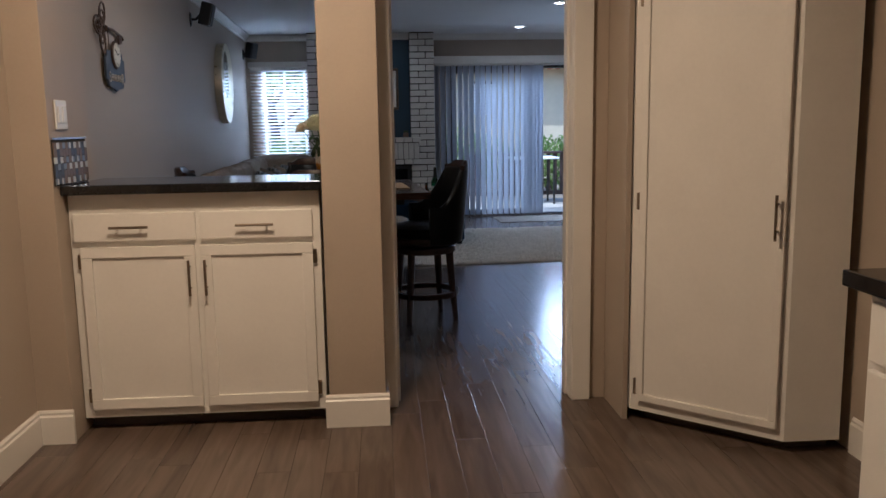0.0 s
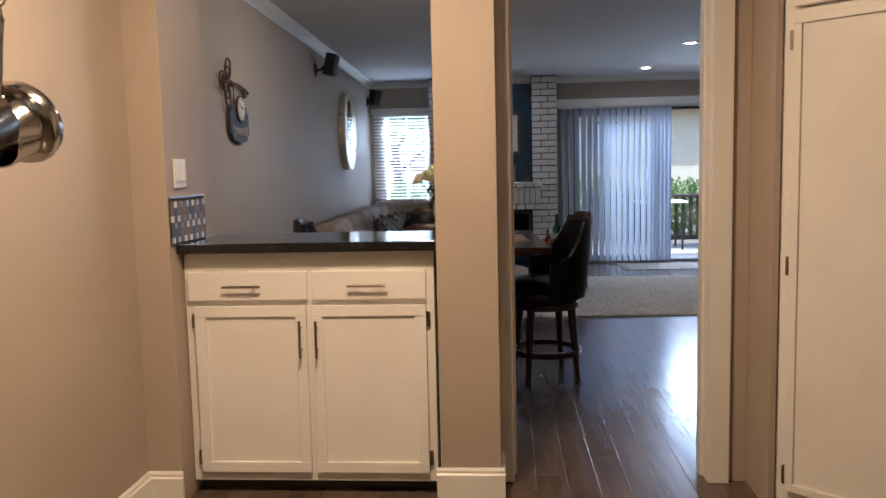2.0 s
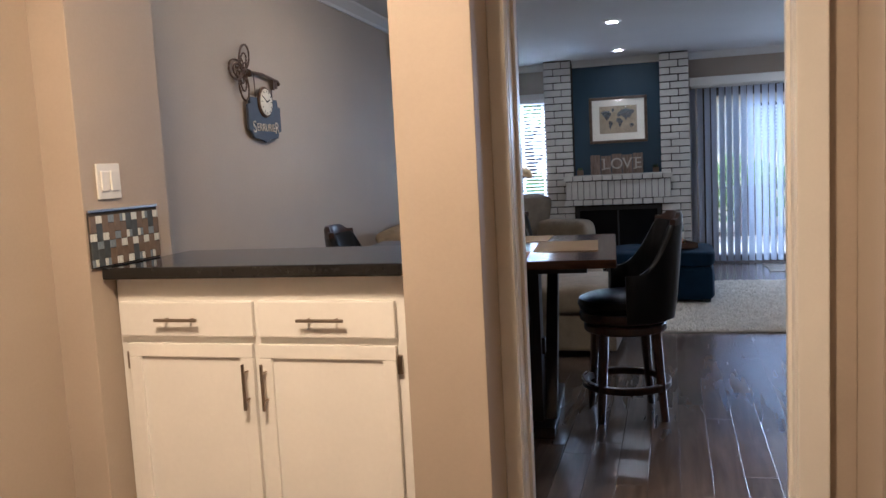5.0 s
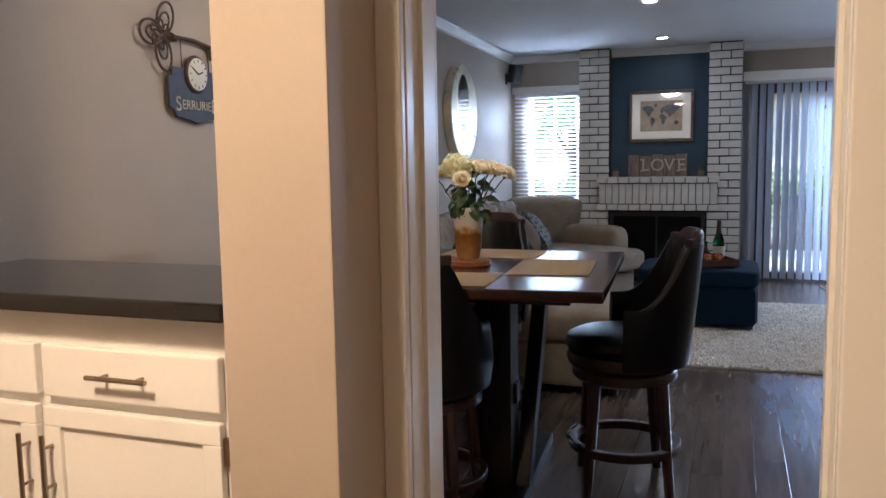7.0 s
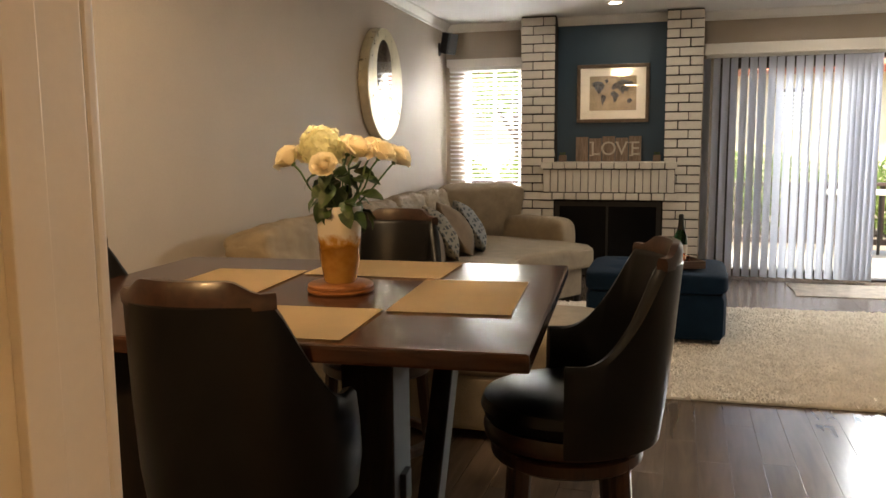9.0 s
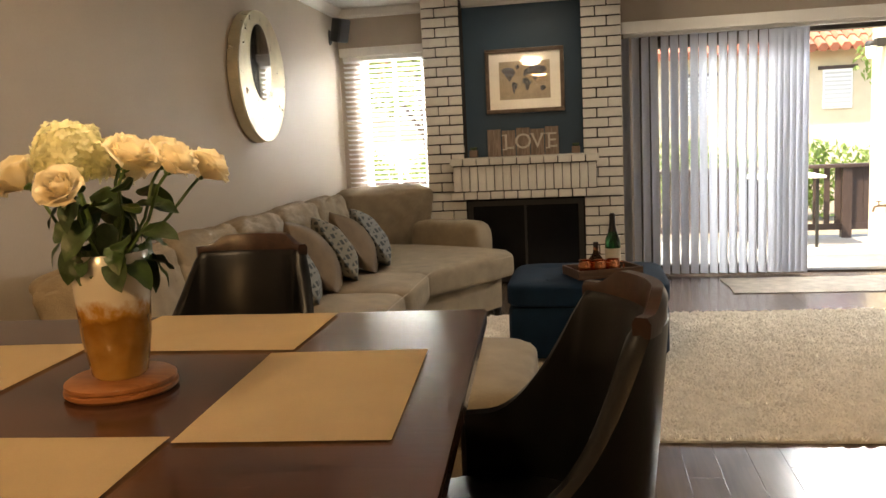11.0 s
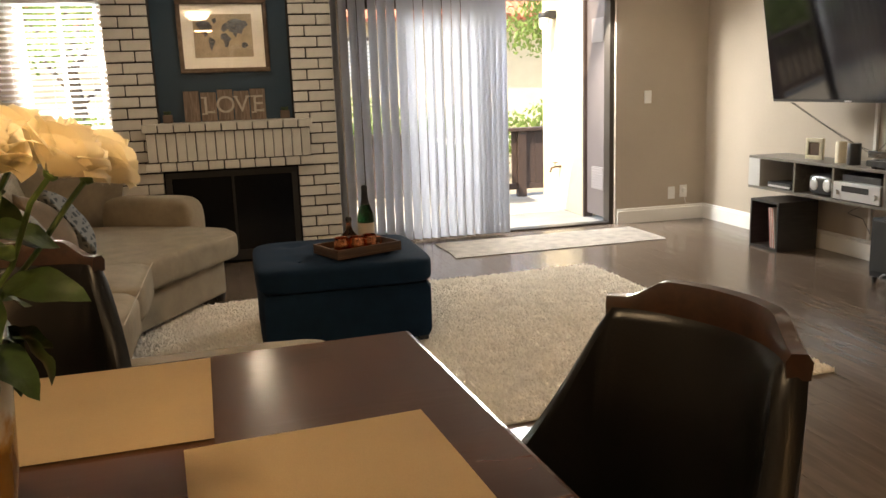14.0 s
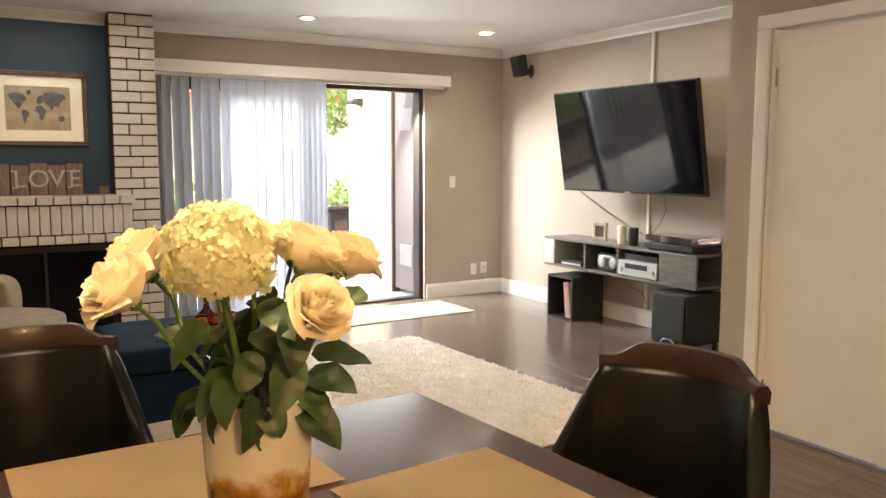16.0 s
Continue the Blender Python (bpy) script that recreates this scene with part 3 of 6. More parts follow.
base_cab = thing("base_cabinet", (-0.65, 3.22, 0), "white painted base cabinet with two drawers and doors", "cabinet")
body = part("body", prism([(-1.165, 3.05), (-0.145, 3.05), (-0.145, 3.355), (-1.165, 3.355)], 0.06, 1.012), M_CAB, base_cab, world_space=True)
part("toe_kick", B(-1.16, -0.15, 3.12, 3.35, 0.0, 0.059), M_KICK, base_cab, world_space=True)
for x0, x1, hinge in ((-1.126, -0.664, -1.132), (-0.642, -0.178, -0.170)):
    d = shaker_door(base_cab, x0, x1, 0.10, 0.795, 3.028)
    bm = bar_pull(0.15, True)
    bm.transform(pose(x1 - 0.022 if x0 < -1 else x0 + 0.022, 3.028, 0.662))
    part("handle", bm, M_BRASS, d, "bronze bar handle", smooth=True, world_space=True)
    for z in (0.16, 0.735):
        part("hinge", B(hinge - 0.008, hinge + 0.008, 3.036, 3.049, z - 0.03, z + 0.03, bevel=0.003), M_BRASS, d, world_space=True)
for x0, x1, hx in ((-1.147, -0.655, -0.917), (-0.637, -0.176, -0.41)):
    bm = B(x0, x1, 3.028, 3.049, 0.818, 0.935, bevel=0.005)
    d = part("drawer", bm, M_CAB, base_cab, world_space=True)
    bm = bar_pull(0.155)
    bm.transform(pose(hx, 3.028, 0.878))
    part("handle", bm, M_BRASS, d, "bronze bar handle", smooth=True, world_space=True)

single("pass_through_counter", B(-1.168, -0.130, 2.985, 3.50, 1.015, 1.054, bevel=0.006), M_STONE, (-0.65, 3.2, 1.015),
       "polished black granite counter on the pass-through", "countertop")

# mosaic on the side of the pass-through
mosaic = thing("mosaic_backsplash", (-1.165, 3.1, 1.062), "grey and blue glass mosaic splashback strip", "backsplash")
part("grout", B(-1.169, -1.164, 2.94, 3.30, 1.056, 1.238), M_MORTAR, mosaic, world_space=True)
rnd = random.Random(4)
bm = B(-0.0025, 0.0025, -0.0142, 0.0142, -0.0275, 0.0275, bevel=0.001, seg=1)
tall = [mesh_from("mosaic_tile", bm.copy(), m) for m in (M_TILES[0], M_TILES[3])]
bm.free()
bm = B(-0.0025, 0.0025, -0.0065, 0.0065, -0.0125, 0.0125, bevel=0.001, seg=1)
small = [mesh_from("mosaic_tile", bm.copy(), m) for m in (M_TILES[1], M_TILES[2], M_TILES[2])]
bm.free()
for i in range(12):
    z, k = 1.060, i % 2
    while z < 1.236:
        h = 0.055 if k else 0.025
        if z + h < 1.238:
            for dy in ((0,) if k else (-0.0074, 0.0074)):
                t = new("mosaic_tile", rnd.choice(tall if k else small))
                t.parent = mosaic
                t.location = (0.003, 2.956 + i * 0.0300 + dy - 3.1, z + h / 2 - 1.062)
        z += h + 0.002
        k = 1 - k
single("mosaic_edge", B(-1.169, -1.160, 2.94, 3.30, 1.2385, 1.246), M_STEEL, (-1.165, 3.1, 1.262), "thin steel edge above the mosaic", "trim")

sw = thing("light_switch", (-1.169, 3.06, 1.27), "white double rocker light switch plate", "light switch")
part("plate", B(-1.169, -1.162, 3.0, 3.115, 1.278, 1.395, bevel=0.003), M_WHITEP, sw, world_space=True)
for y in (3.034, 3.081):
    part("rocker", B(-1.1625, -1.157, y - 0.017, y + 0.017, 1.305, 1.37, bevel=0.002), M_WHITEP, sw, world_space=True)

# pantry with a diagonal front
pantry = thing("pantry_cabinet", (1.5, 2.9, 0), "tall white corner pantry with a diagonal door", "cabinet")
A, C = Vector((1.16, 2.92)), Vector((1.63, 2.485))
part("body", prism([(1.16, 2.925), (1.63, 2.49), (1.85, 2.49), (1.85, 3.295), (1.16, 3.295)], 0.05, CEIL - 0.004), M_CAB, pantry, world_space=True)
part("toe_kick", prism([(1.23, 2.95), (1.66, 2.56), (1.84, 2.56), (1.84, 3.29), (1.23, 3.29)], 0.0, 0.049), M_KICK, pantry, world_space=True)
ang = math.degrees(math.atan2(C.y - A.y, C.x - A.x))
L = (C - A).length
diag = pose(A.x, A.y, 0, 0, 0, ang)
for z0, z1 in ((0.10, 1.845), (1.875, 2.46)):
    d = shaker_door(pantry, 0.035, L - 0.03, z0, z1, -0.022, rail=0.03, m=diag)
    for z in ((0.16, 0.95, 1.76) if z0 < 1 else (1.94, 2.4)):
        bm = B(0.022, 0.034, -0.02, -0.004, z - 0.035, z + 0.035, bevel=0.003)
        bm.transform(diag)
        part("hinge", bm, M_BRASS, d, world_space=True)
    if z0 < 1:
        bm = bar_pull(0.17, True)
        bm.transform(diag @ pose(L - 0.055, -0.022, 0.915))
        part("handle", bm, M_BRASS, d, "bronze bar handle", smooth=True, world_space=True)

# base units along the other side, with a black top
unit = thing("base_cabinet", (1.5, 0.2, 0), "white painted base cabinet with drawers beside the pantry", "cabinet")
part("body", B(1.285, 1.895, -0.9, 1.46, 0.08, 0.868), M_CAB, unit, world_space=True)
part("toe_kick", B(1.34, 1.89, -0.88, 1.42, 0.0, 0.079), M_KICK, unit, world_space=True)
for y0, y1 in ((0.92, 1.43), (0.38, 0.89)):
    part("drawer", B(1.265, 1.284, y0, y1, 0.70, 0.845, bevel=0.005), M_CAB, unit, world_space=True)
    part("door", B(1.265, 1.284, y0, y1, 0.11, 0.68, bevel=0.005), M_CAB, unit, world_space=True)
single("kitchen_counter", B(1.235, 1.897, -0.92, 1.51, 0.869, 0.91, bevel=0.006), M_STONE, (1.5, 0.2, 0.869), "polished black granite worktop", "countertop")

fridge = thing("refrigerator", (-1.02, 0.72, 0), "brushed stainless steel refrigerator against the wall", "refrigerator")
part("body", B(-1.30, -0.745, 0.30, 1.07, 0.02, 1.76, bevel=0.006), M_STEEL, fridge, world_space=True)
for z0, z1 in ((0.06, 0.62), (0.63, 1.76)):
    d = part("door", B(-0.744, -0.695, 0.30, 1.07, z0, z1, bevel=0.012), M_STEEL, fridge, world_space=True)
    part("handle", tube([(-0.695, 0.38, z0 + 0.08), (-0.645, 0.38, z0 + 0.10), (-0.645, 0.38, z1 - 0.10), (-0.695, 0.38, z1 - 0.08)], 0.012, 10), M_CHROME, d, smooth=True, world_space=True)
for y in (0.36, 1.02):
    part("foot", B(-1.25, -0.85, y - 0.03, y + 0.03, 0, 0.021), M_BLACKP, fridge, world_space=True)

# pot rack on the kitchen wall
rack = thing("pot_rack", (-1.2, 1.5, 1.79), "black metal wall shelf rack with hanging hooks", "pot rack")
bm = bmesh.new()
box(bm, -1.309, -1.07, 1.22, 1.85, 1.83, 1.842)
for a in ((-1.309, -1.07, 1.838, 1.85), (-1.309, -1.07, 1.22, 1.232)):
    box(bm, a[0], a[1], a[2], a[3], 1.842, 1.93)
box(bm, -1.082, -1.07, 1.232, 1.838, 1.842, 1.93)
part("shelf", bm, M_BLACKM, rack, world_space=True)
for y in (1.53, 1.66, 1.73, 1.80):
    x = -1.10
    pts = [(x, y, 1.83), (x, y, 1.77)] + [(x + 0.018 - 0.018 * math.cos(a), y, 1.77 - 0.018 * math.sin(a)) for a in (0.6, 1.2, 1.8, 2.4, 3.0)]
    part("hook", tube(pts, 0.003, 6), M_BRASS, rack, smooth=True, world_space=True)


def hanging_pan(base, profile, label):
    """A pan that hangs by its handle from the origin, its bowl lying on its side, open end towards -y."""
    pan = thing("saucepan", base, label, "saucepan", group="hanging pans", rz=-8)
    bm = lathe(profile, 40)
    bm.transform(pose(0, -0.06, -0.325, -66, 0, 0))
    part("bowl", bm, M_CHROME, pan, smooth=True)
    part("handle", tube([(0, -0.02, -0.222), (0, -0.015, -0.19), (0, -0.006, -0.10), (0, 0, -0.03), (0, 0, 0.006)], [0.006, 0.005, 0.007, 0.011, 0.008], 8), M_CHROME, pan, smooth=True)
    return pan


DOME = [(0.070, 0.002), (0.074, 0.0), (0.076, 0.01), (0.078, 0.08), (0.083, 0.088), (0.103, 0.098), (0.108, 0.112), (0.104, 0.135), (0.085, 0.155), (0.05, 0.167), (0, 0.171)]
CYL = [(0.083, 0.004), (0.088, 0.0), (0.090, 0.006), (0.085, 0.012), (0.085, 0.115), (0.080, 0.124), (0, 0.126)]
hanging_pan((-1.082, 1.80, 1.752), DOME, "shiny domed stainless saucepan hanging by its handle")
hanging_pan((-1.082, 1.66, 1.752), CYL, "deep shiny stainless saucepan hanging by its handle")
hanging_pan((-1.082, 1.53, 1.752), DOME, "shiny domed stainless saucepan hanging by its handle")

# ceiling light over the kitchen floor
kl = thing("ceiling_light", (-0.30, 1.72, CEIL - 0.06), "round flush kitchen ceiling light, lit", "ceiling light")
part("pan", lathe([(0, 0.06), (0.2, 0.06), (0.2, 0.045), (0, 0.045)], 32), M_TRIM, kl, smooth=True)
part("diffuser", lathe([(0.185, 0.044), (0.18, 0.02), (0.12, 0.003), (0, -0.002)], 32), glow("warm_diffuser", (1.0, 0.62, 0.30), KITCHEN_GLOW), kl, "lit warm white glass diffuser", smooth=True)

# ---- living room: windows, blinds, fireplace ----
win = thing("window_1", (-1.275, 10.98, 0.83), "white framed window behind slatted blinds", "window", kind="structure")
bm = bmesh.new()
for a in ((-1.46, -1.425, 0.83, 2.07), (-0.915, -0.88, 0.83, 2.07), (-1.425, -0.915, 0.83, 0.87), (-1.425, -0.915, 2.03, 2.07), (-1.181, -1.159, 0.87, 2.03)):
    box(bm, a[0], a[1], 10.98, 11.04, a[2], a[3], bevel=0.004)
part("window_frame", bm, M_WHITEP, win, world_space=True)
p = part("pane", B(-1.425, -0.915, 11.008, 11.012, 0.87, 2.03), M_GLASS, win, world_space=True)
p.visible_shadow = False
part("window_sill", B(-1.48, -0.86, 10.87, 10.975, 0.80, 0.829, bevel=0.006), M_TRIM, win, world_space=True)

hb = thing("window_blind", (-1.29, 10.85, 0.84), "white horizontal slatted blind, open, with valance", "blind")
part("valance", B(-1.622, -0.832, 10.79, 10.885, 2.06, 2.135, bevel=0.005), M_TRIM, hb, world_space=True)
part("head_rail", B(-1.60, -0.85, 10.82, 10.87, 2.025, 2.059), M_WHITEP, hb, world_space=True)
sl = bmesh.new()
for k in range(4):
    a, b = -0.024 + k * 0.012, -0.024 + (k + 1) * 0.012
    zc = lambda t: 0.003 * (1 - (t / 0.024) ** 2)
    vs = [sl.verts.new(v) for v in ((-0.375, a, zc(a)), (0.375, a, zc(a)), (0.375, b, zc(b)), (-0.375, b, zc(b)))]
    sl.faces.new(vs)
    vs2 = [sl.verts.new((v.co.x, v.co.y, v.co.z - 0.0025)) for v in vs]
    sl.faces.new(list(reversed(vs2)))
slat_mesh = mesh_from("blind_slat", sl, M_HBLIND)
for i in range(27):
    s = new("slat", slat_mesh)
    s.parent = hb
    s.matrix_basis = pose(-1.227 + 1.29, 10.845 - 10.85, 2.015 - i * 0.0435 - 0.84, -16, 0, 0)
part("bottom_rail", B(-1.602, -0.852, 10.825, 10.87, 0.845, 0.862, bevel=0.004), M_WHITEP, hb, world_space=True)
for x in (-1.50, -1.227, -0.95):
    part("ladder_cord", tube([(x, 10.822, 0.85), (x, 10.822, 2.04)], 0.0015, 5), M_WHITEP, hb, world_space=True)

slider = thing("sliding_door", (2.19, 10.98, 0), "dark bronze sliding glass door, slid open", "sliding door", kind="structure")
bm = bmesh.new()
for a in ((0.95, 0.99, 0, 2.07), (3.385, 3.43, 0, 2.07), (0.99, 3.385, 2.03, 2.07), (0.99, 3.385, -0.01, 0.018)):
    box(bm, a[0], a[1], 10.93, 11.05, a[2], a[3], bevel=0.003)
part("track_frame", bm, M_BRONZE, slider, world_space=True)
for x0, x1, y in ((0.99, 2.24, 11.02), (1.08, 2.345, 10.965)):
    bm = bmesh.new()
    for a in ((x0, x0 + 0.045, 0.02, 2.03), (x1 - 0.045, x1, 0.02, 2.03), (x0 + 0.045, x1 - 0.045, 0.02, 0.08), (x0 + 0.045, x1 - 0.045, 1.97, 2.03)):
        box(bm, a[0], a[1], y - 0.017, y + 0.017, a[2], a[3], bevel=0.003)
    leaf = part("door_leaf", bm, M_BRONZE, slider, world_space=True)
    p = part("pane", B(x0 + 0.045, x1 - 0.045, y - 0.003, y + 0.003, 0.08, 1.97), M_GLASS, leaf, world_space=True)
    p.visible_shadow = False

vb = thing("vertical_blind", (1.66, 10.83, 0.02), "white vertical slat blind drawn half across the door", "blind")
part("valance", B(0.86, 3.64, 10.745, 10.76, 2.085, 2.185, bevel=0.004), M_TRIM, vb, "long white valance board", world_space=True)
part("valance_return", B(3.626, 3.64, 10.7605, 10.899, 2.085, 2.185), M_TRIM, vb, world_space=True)
part("head_rail", B(0.88, 3.60, 10.80, 10.85, 2.062, 2.10), M_WHITEP, vb, world_space=True)
vs_bm = bmesh.new()
for k in range(5):
    a, b = -0.0445 + k * 0.0178, -0.0445 + (k + 1) * 0.0178
    yc = lambda t: 0.007 * (1 - (t / 0.0445) ** 2)
    ring = [vs_bm.verts.new(v) for v in ((a, yc(a), 0.0), (b, yc(b), 0.0), (b, yc(b), 2.035), (a, yc(a), 2.035))]
    vs_bm.faces.new(ring)
    back = [vs_bm.verts.new((v.co.x, v.co.y + 0.0015, v.co.z)) for v in ring]
    vs_bm.faces.new(list(reversed(back)))
vslat = mesh_from("vertical_slat", vs_bm, M_VBLIND, True)
rnd = random.Random(7)
xs = [0.895 + i * 0.0795 for i in range(16)] + [2.135 + i * 0.05 for i in range(5)]
for i, x in enumerate(xs):
    s = new("slat", vslat)
    s.parent = vb
    s.matrix_basis = pose(x - 1.66, rnd.uniform(-0.004, 0.004), 0.004, 0, rnd.uniform(-0.25, 0.25), (-50 if i < 16 else -54) + rnd.uniform(-1.5, 1.5))

fire = thing("fireplace", (0.02, 10.7, 0), "white painted brick fireplace with a teal chimney panel", "fireplace", kind="structure")
core = bmesh.new()
box(core, -0.815, -0.495, 10.605, 10.899, 0, CEIL - 0.002)
box(core, 0.525, 0.845, 10.605, 10.899, 0, CEIL - 0.002)
box(core, -0.495, 0.525, 10.605, 10.899, 0.745, 1.10)
box(core, -0.59, 0.63, 10.545, 10.604, 0.755, 1.10)
part("mortar_core", core, M_MORTAR, fire, world_space=True)
part("chimney_panel", B(-0.495, 0.525, 10.80, 10.899, 1.10, CEIL - 0.002), M_BLUE, fire, "matte teal blue painted panel", world_space=True)
# the firebox's dark depth is put into a flat black panel
bm = bmesh.new()
box(bm, -0.494, 0.524, 10.62, 10.635, 0.0, 0.744)
part("firebox", bm, M_FIREBOX, fire, "flat black panel filling the firebox opening", world_space=True)
bm = bmesh.new()
for a in ((-0.485, 0.515, 0.69, 0.735), (-0.485, -0.44, 0.02, 0.69), (0.47, 0.515, 0.02, 0.69), (-0.44, 0.47, 0.02, 0.10), (0.005, 0.025, 0.10, 0.69)):
    box(bm, a[0], a[1], 10.605, 10.619, a[2], a[3], bevel=0.002)
part("screen_frame", bm, M_BLACKM, fire, world_space=True)
part("screen_glass", B(-0.44, 0.47, 10.612, 10.617, 0.10, 0.69), M_SCREEN, fire, world_space=True)


def brick_mesh(w, d, h):
    return mesh_from("brick", B(-w / 2, w / 2, -d / 2, d / 2, -h / 2, h / 2, bevel=0.004, seg=1), M_BRICK)


LONG, SHORT, SOLDIER, HEADER = brick_mesh(0.204, 0.05, 0.072), brick_mesh(0.110, 0.05, 0.072), brick_mesh(0.065, 0.06, 0.212), brick_mesh(0.106, 0.075, 0.062)
RETURN = brick_mesh(0.03, 0.20, 0.070)


def brick(mesh, x, y, z):
    o = new("brick", mesh)
    o.parent = fire
    o.location = (x - 0.02 + rnd.uniform(-0.0015, 0.0015), y - 10.7 + rnd.uniform(-0.0025, 0.0025), z + rnd.uniform(-0.001, 0.001))
    o.rotation_euler = (rnd.uniform(-0.006, 0.006), rnd.uniform(-0.006, 0.006), rnd.uniform(-0.006, 0.006))


COURSE = 0.0826
for c in range(30):
    z = 0.042 + c * COURSE
    if z > CEIL - 0.03:
        break
    for x0 in (-0.82, 0.525):
        if (c + (x0 > 0)) % 2:
            brick(LONG, x0 + 0.103, 10.612, z)
            brick(SHORT, x0 + 0.2685, 10.612, z)
        else:
            brick(SHORT, x0 + 0.0565, 10.612, z)
            brick(LONG, x0 + 0.222, 10.612, z)
n = 17
for i in range(n):
    brick(SOLDIER, -0.59 + (i + 0.5) * 1.22 / n, 10.548, 0.935)
for z, y in ((1.082, 10.538), (0.79, 10.543)):
    for i in range(11):
        brick(HEADER, -0.615 + (i + 0.5) * 1.27 / 11, y, z)
part("mantel_shelf", B(-0.61, 0.65, 10.56, 10.799, 1.1005, 1.113, bevel=0.003), M_BRICK, fire, "white painted mantel top", world_space=True)

# framed map
pic = thing("framed_map", (0.035, 10.77, 1.49), "framed world map print in a brown frame", "picture")
bm = bmesh.new()
X0, X1, Z0, Z1, W = -0.305, 0.375, 1.485, 2.035, 0.034
for a in ((X0, X1, Z0, Z0 + W), (X0, X1, Z1 - W, Z1), (X0, X0 + W, Z0 + W, Z1 - W), (X1 - W, X1, Z0 + W, Z1 - W)):
    box(bm, a[0], a[1], 10.762, 10.798, a[2], a[3], bevel=0.006)
part("frame", bm, M_FRAMEW, pic, world_space=True)
part("mat_board", B(X0 + W, X1 - W, 10.784, 10.797, Z0 + W, Z1 - W), M_MATBOARD, pic, world_space=True)
part("print", B(-0.185, 0.255, 10.781, 10.7835, 1.60, 1.925), M_PRINT, pic, "sepia world map with dark continents", world_space=True)
LAND = {"north_america": [(3, 82), (14, 88), (27, 84), (33, 74), (27, 62), (23, 54), (19, 50), (14, 58), (9, 68)], "south_america": [(25, 48), (33, 44), (36, 36), (31, 24), (28, 12), (26, 22), (24, 38)],
        "greenland": [(31, 92), (39, 94), (40, 85), (35, 80)], "africa": [(46, 56), (55, 58), (60, 50), (64, 44), (59, 34), (56, 22), (52, 24), (51, 38), (45, 44)],
        "europe": [(46, 66), (50, 78), (57, 84), (60, 70), (56, 62), (50, 60)], "asia": [(58, 86), (72, 92), (90, 86), (95, 78), (86, 66), (82, 54), (76, 58), (72, 46), (67, 58), (60, 62)],
        "australia": [(82, 32), (89, 35), (93, 26), (87, 20), (81, 23)]}
for nm, pts in LAND.items():
    ring = []
    for (u0, v0), (u1, v1) in zip(pts, pts[1:] + pts[:1]):
        for k in range(4):
            f = k / 4
            u, v = u0 + (u1 - u0) * f, v0 + (v1 - v0) * f
            ring.append((-0.18 + 0.43 * (u + 1.6 * noise.noise((u * 0.3, v * 0.3, 0.0))) / 100, 1.605 + 0.31 * (v + 2.2 * noise.noise((u * 0.3, v * 0.3, 5.0))) / 100))
    bm = bmesh.new()
    bm.faces.new([bm.verts.new((x, 10.7805, z)) for x, z in ring])
    part("continent", bm, M_LAND, pic, world_space=True)
p = part("glazing", B(X0 + W, X1 - W, 10.774, 10.777, Z0 + W, Z1 - W), M_GLASS, pic, world_space=True)
p.visible_shadow = False

# LOVE blocks on the mantel
for i, (ch, x, h) in enumerate(((" ", -0.245, 0.235), ("L", -0.118, 0.222), ("O", 0.008, 0.240), ("V", 0.132, 0.226), ("E", 0.256, 0.240))):
    blk = thing("letter_block", (x, 10.735, 1.114), ("weathered wooden block with a white letter " + ch) if ch != " " else "weathered blank wooden block on the mantel", "ornament", group="letter blocks")
    b = part("board", B(-0.058, 0.058, -0.015, 0.015, 0, h, bevel=0.003), M_BARN, blk)
    if ch != " ":
        t = text_mesh(ch, 0.185, 0.003)
        t.transform(pose(0, -0.018, 0.118, 90, 0, 0))
        me = mesh_from("letter", t, M_LETTER)
        t = bmesh.new()
        t.from_mesh(me)
        for sx, sz, half in {"L": ((-0.034, 0.182, 0.022), (-0.034, 0.058, 0.020)), "V": ((-0.046, 0.182, 0.018), (0.046, 0.182, 0.018)), "E": ((-0.034, 0.182, 0.018), (-0.034, 0.058, 0.018))}.get(ch, ()):
            box(t, sx - half, sx + half, -0.0212, -0.0152, sz - 0.005, sz + 0.005)
        if ch in "LE":
            box(t, 0.036, 0.044, -0.0212, -0.0152, 0.058, 0.085)
        part("letter", t, M_LETTER, blk, "white painted letter")
for x in (-0.43, 0.46):
    pot = thing("potted_succulent", (x, 10.73, 1.114), "small succulent in a square pot on the mantel", "plant", group="mantel plants")
    part("pot", B(-0.035, 0.035, -0.035, 0.035, 0, 0.062, bevel=0.005), M_POT, pot)
    bm = bmesh.new()
    for k in range(14):
        a, tl = k * 2.4, 0.3 + 0.05 * (k % 5)
        bm2 = lathe([(0, 0), (0.007, 0.012), (0.005, 0.028), (0, 0.04)], 6)
        bm2.transform(pose(0.012 * math.cos(a), 0.012 * math.sin(a), 0.055, math.degrees(tl) * math.sin(a) * -1, math.degrees(tl) * math.cos(a), 0))
        me = bpy.data.meshes.new("tmp")
        bm2.to_mesh(me)
        bm2.free()
        bm.from_mesh(me)
        bpy.data.meshes.remove(me)
    part("leaves", bm, M_PLANT, pot, smooth=True)

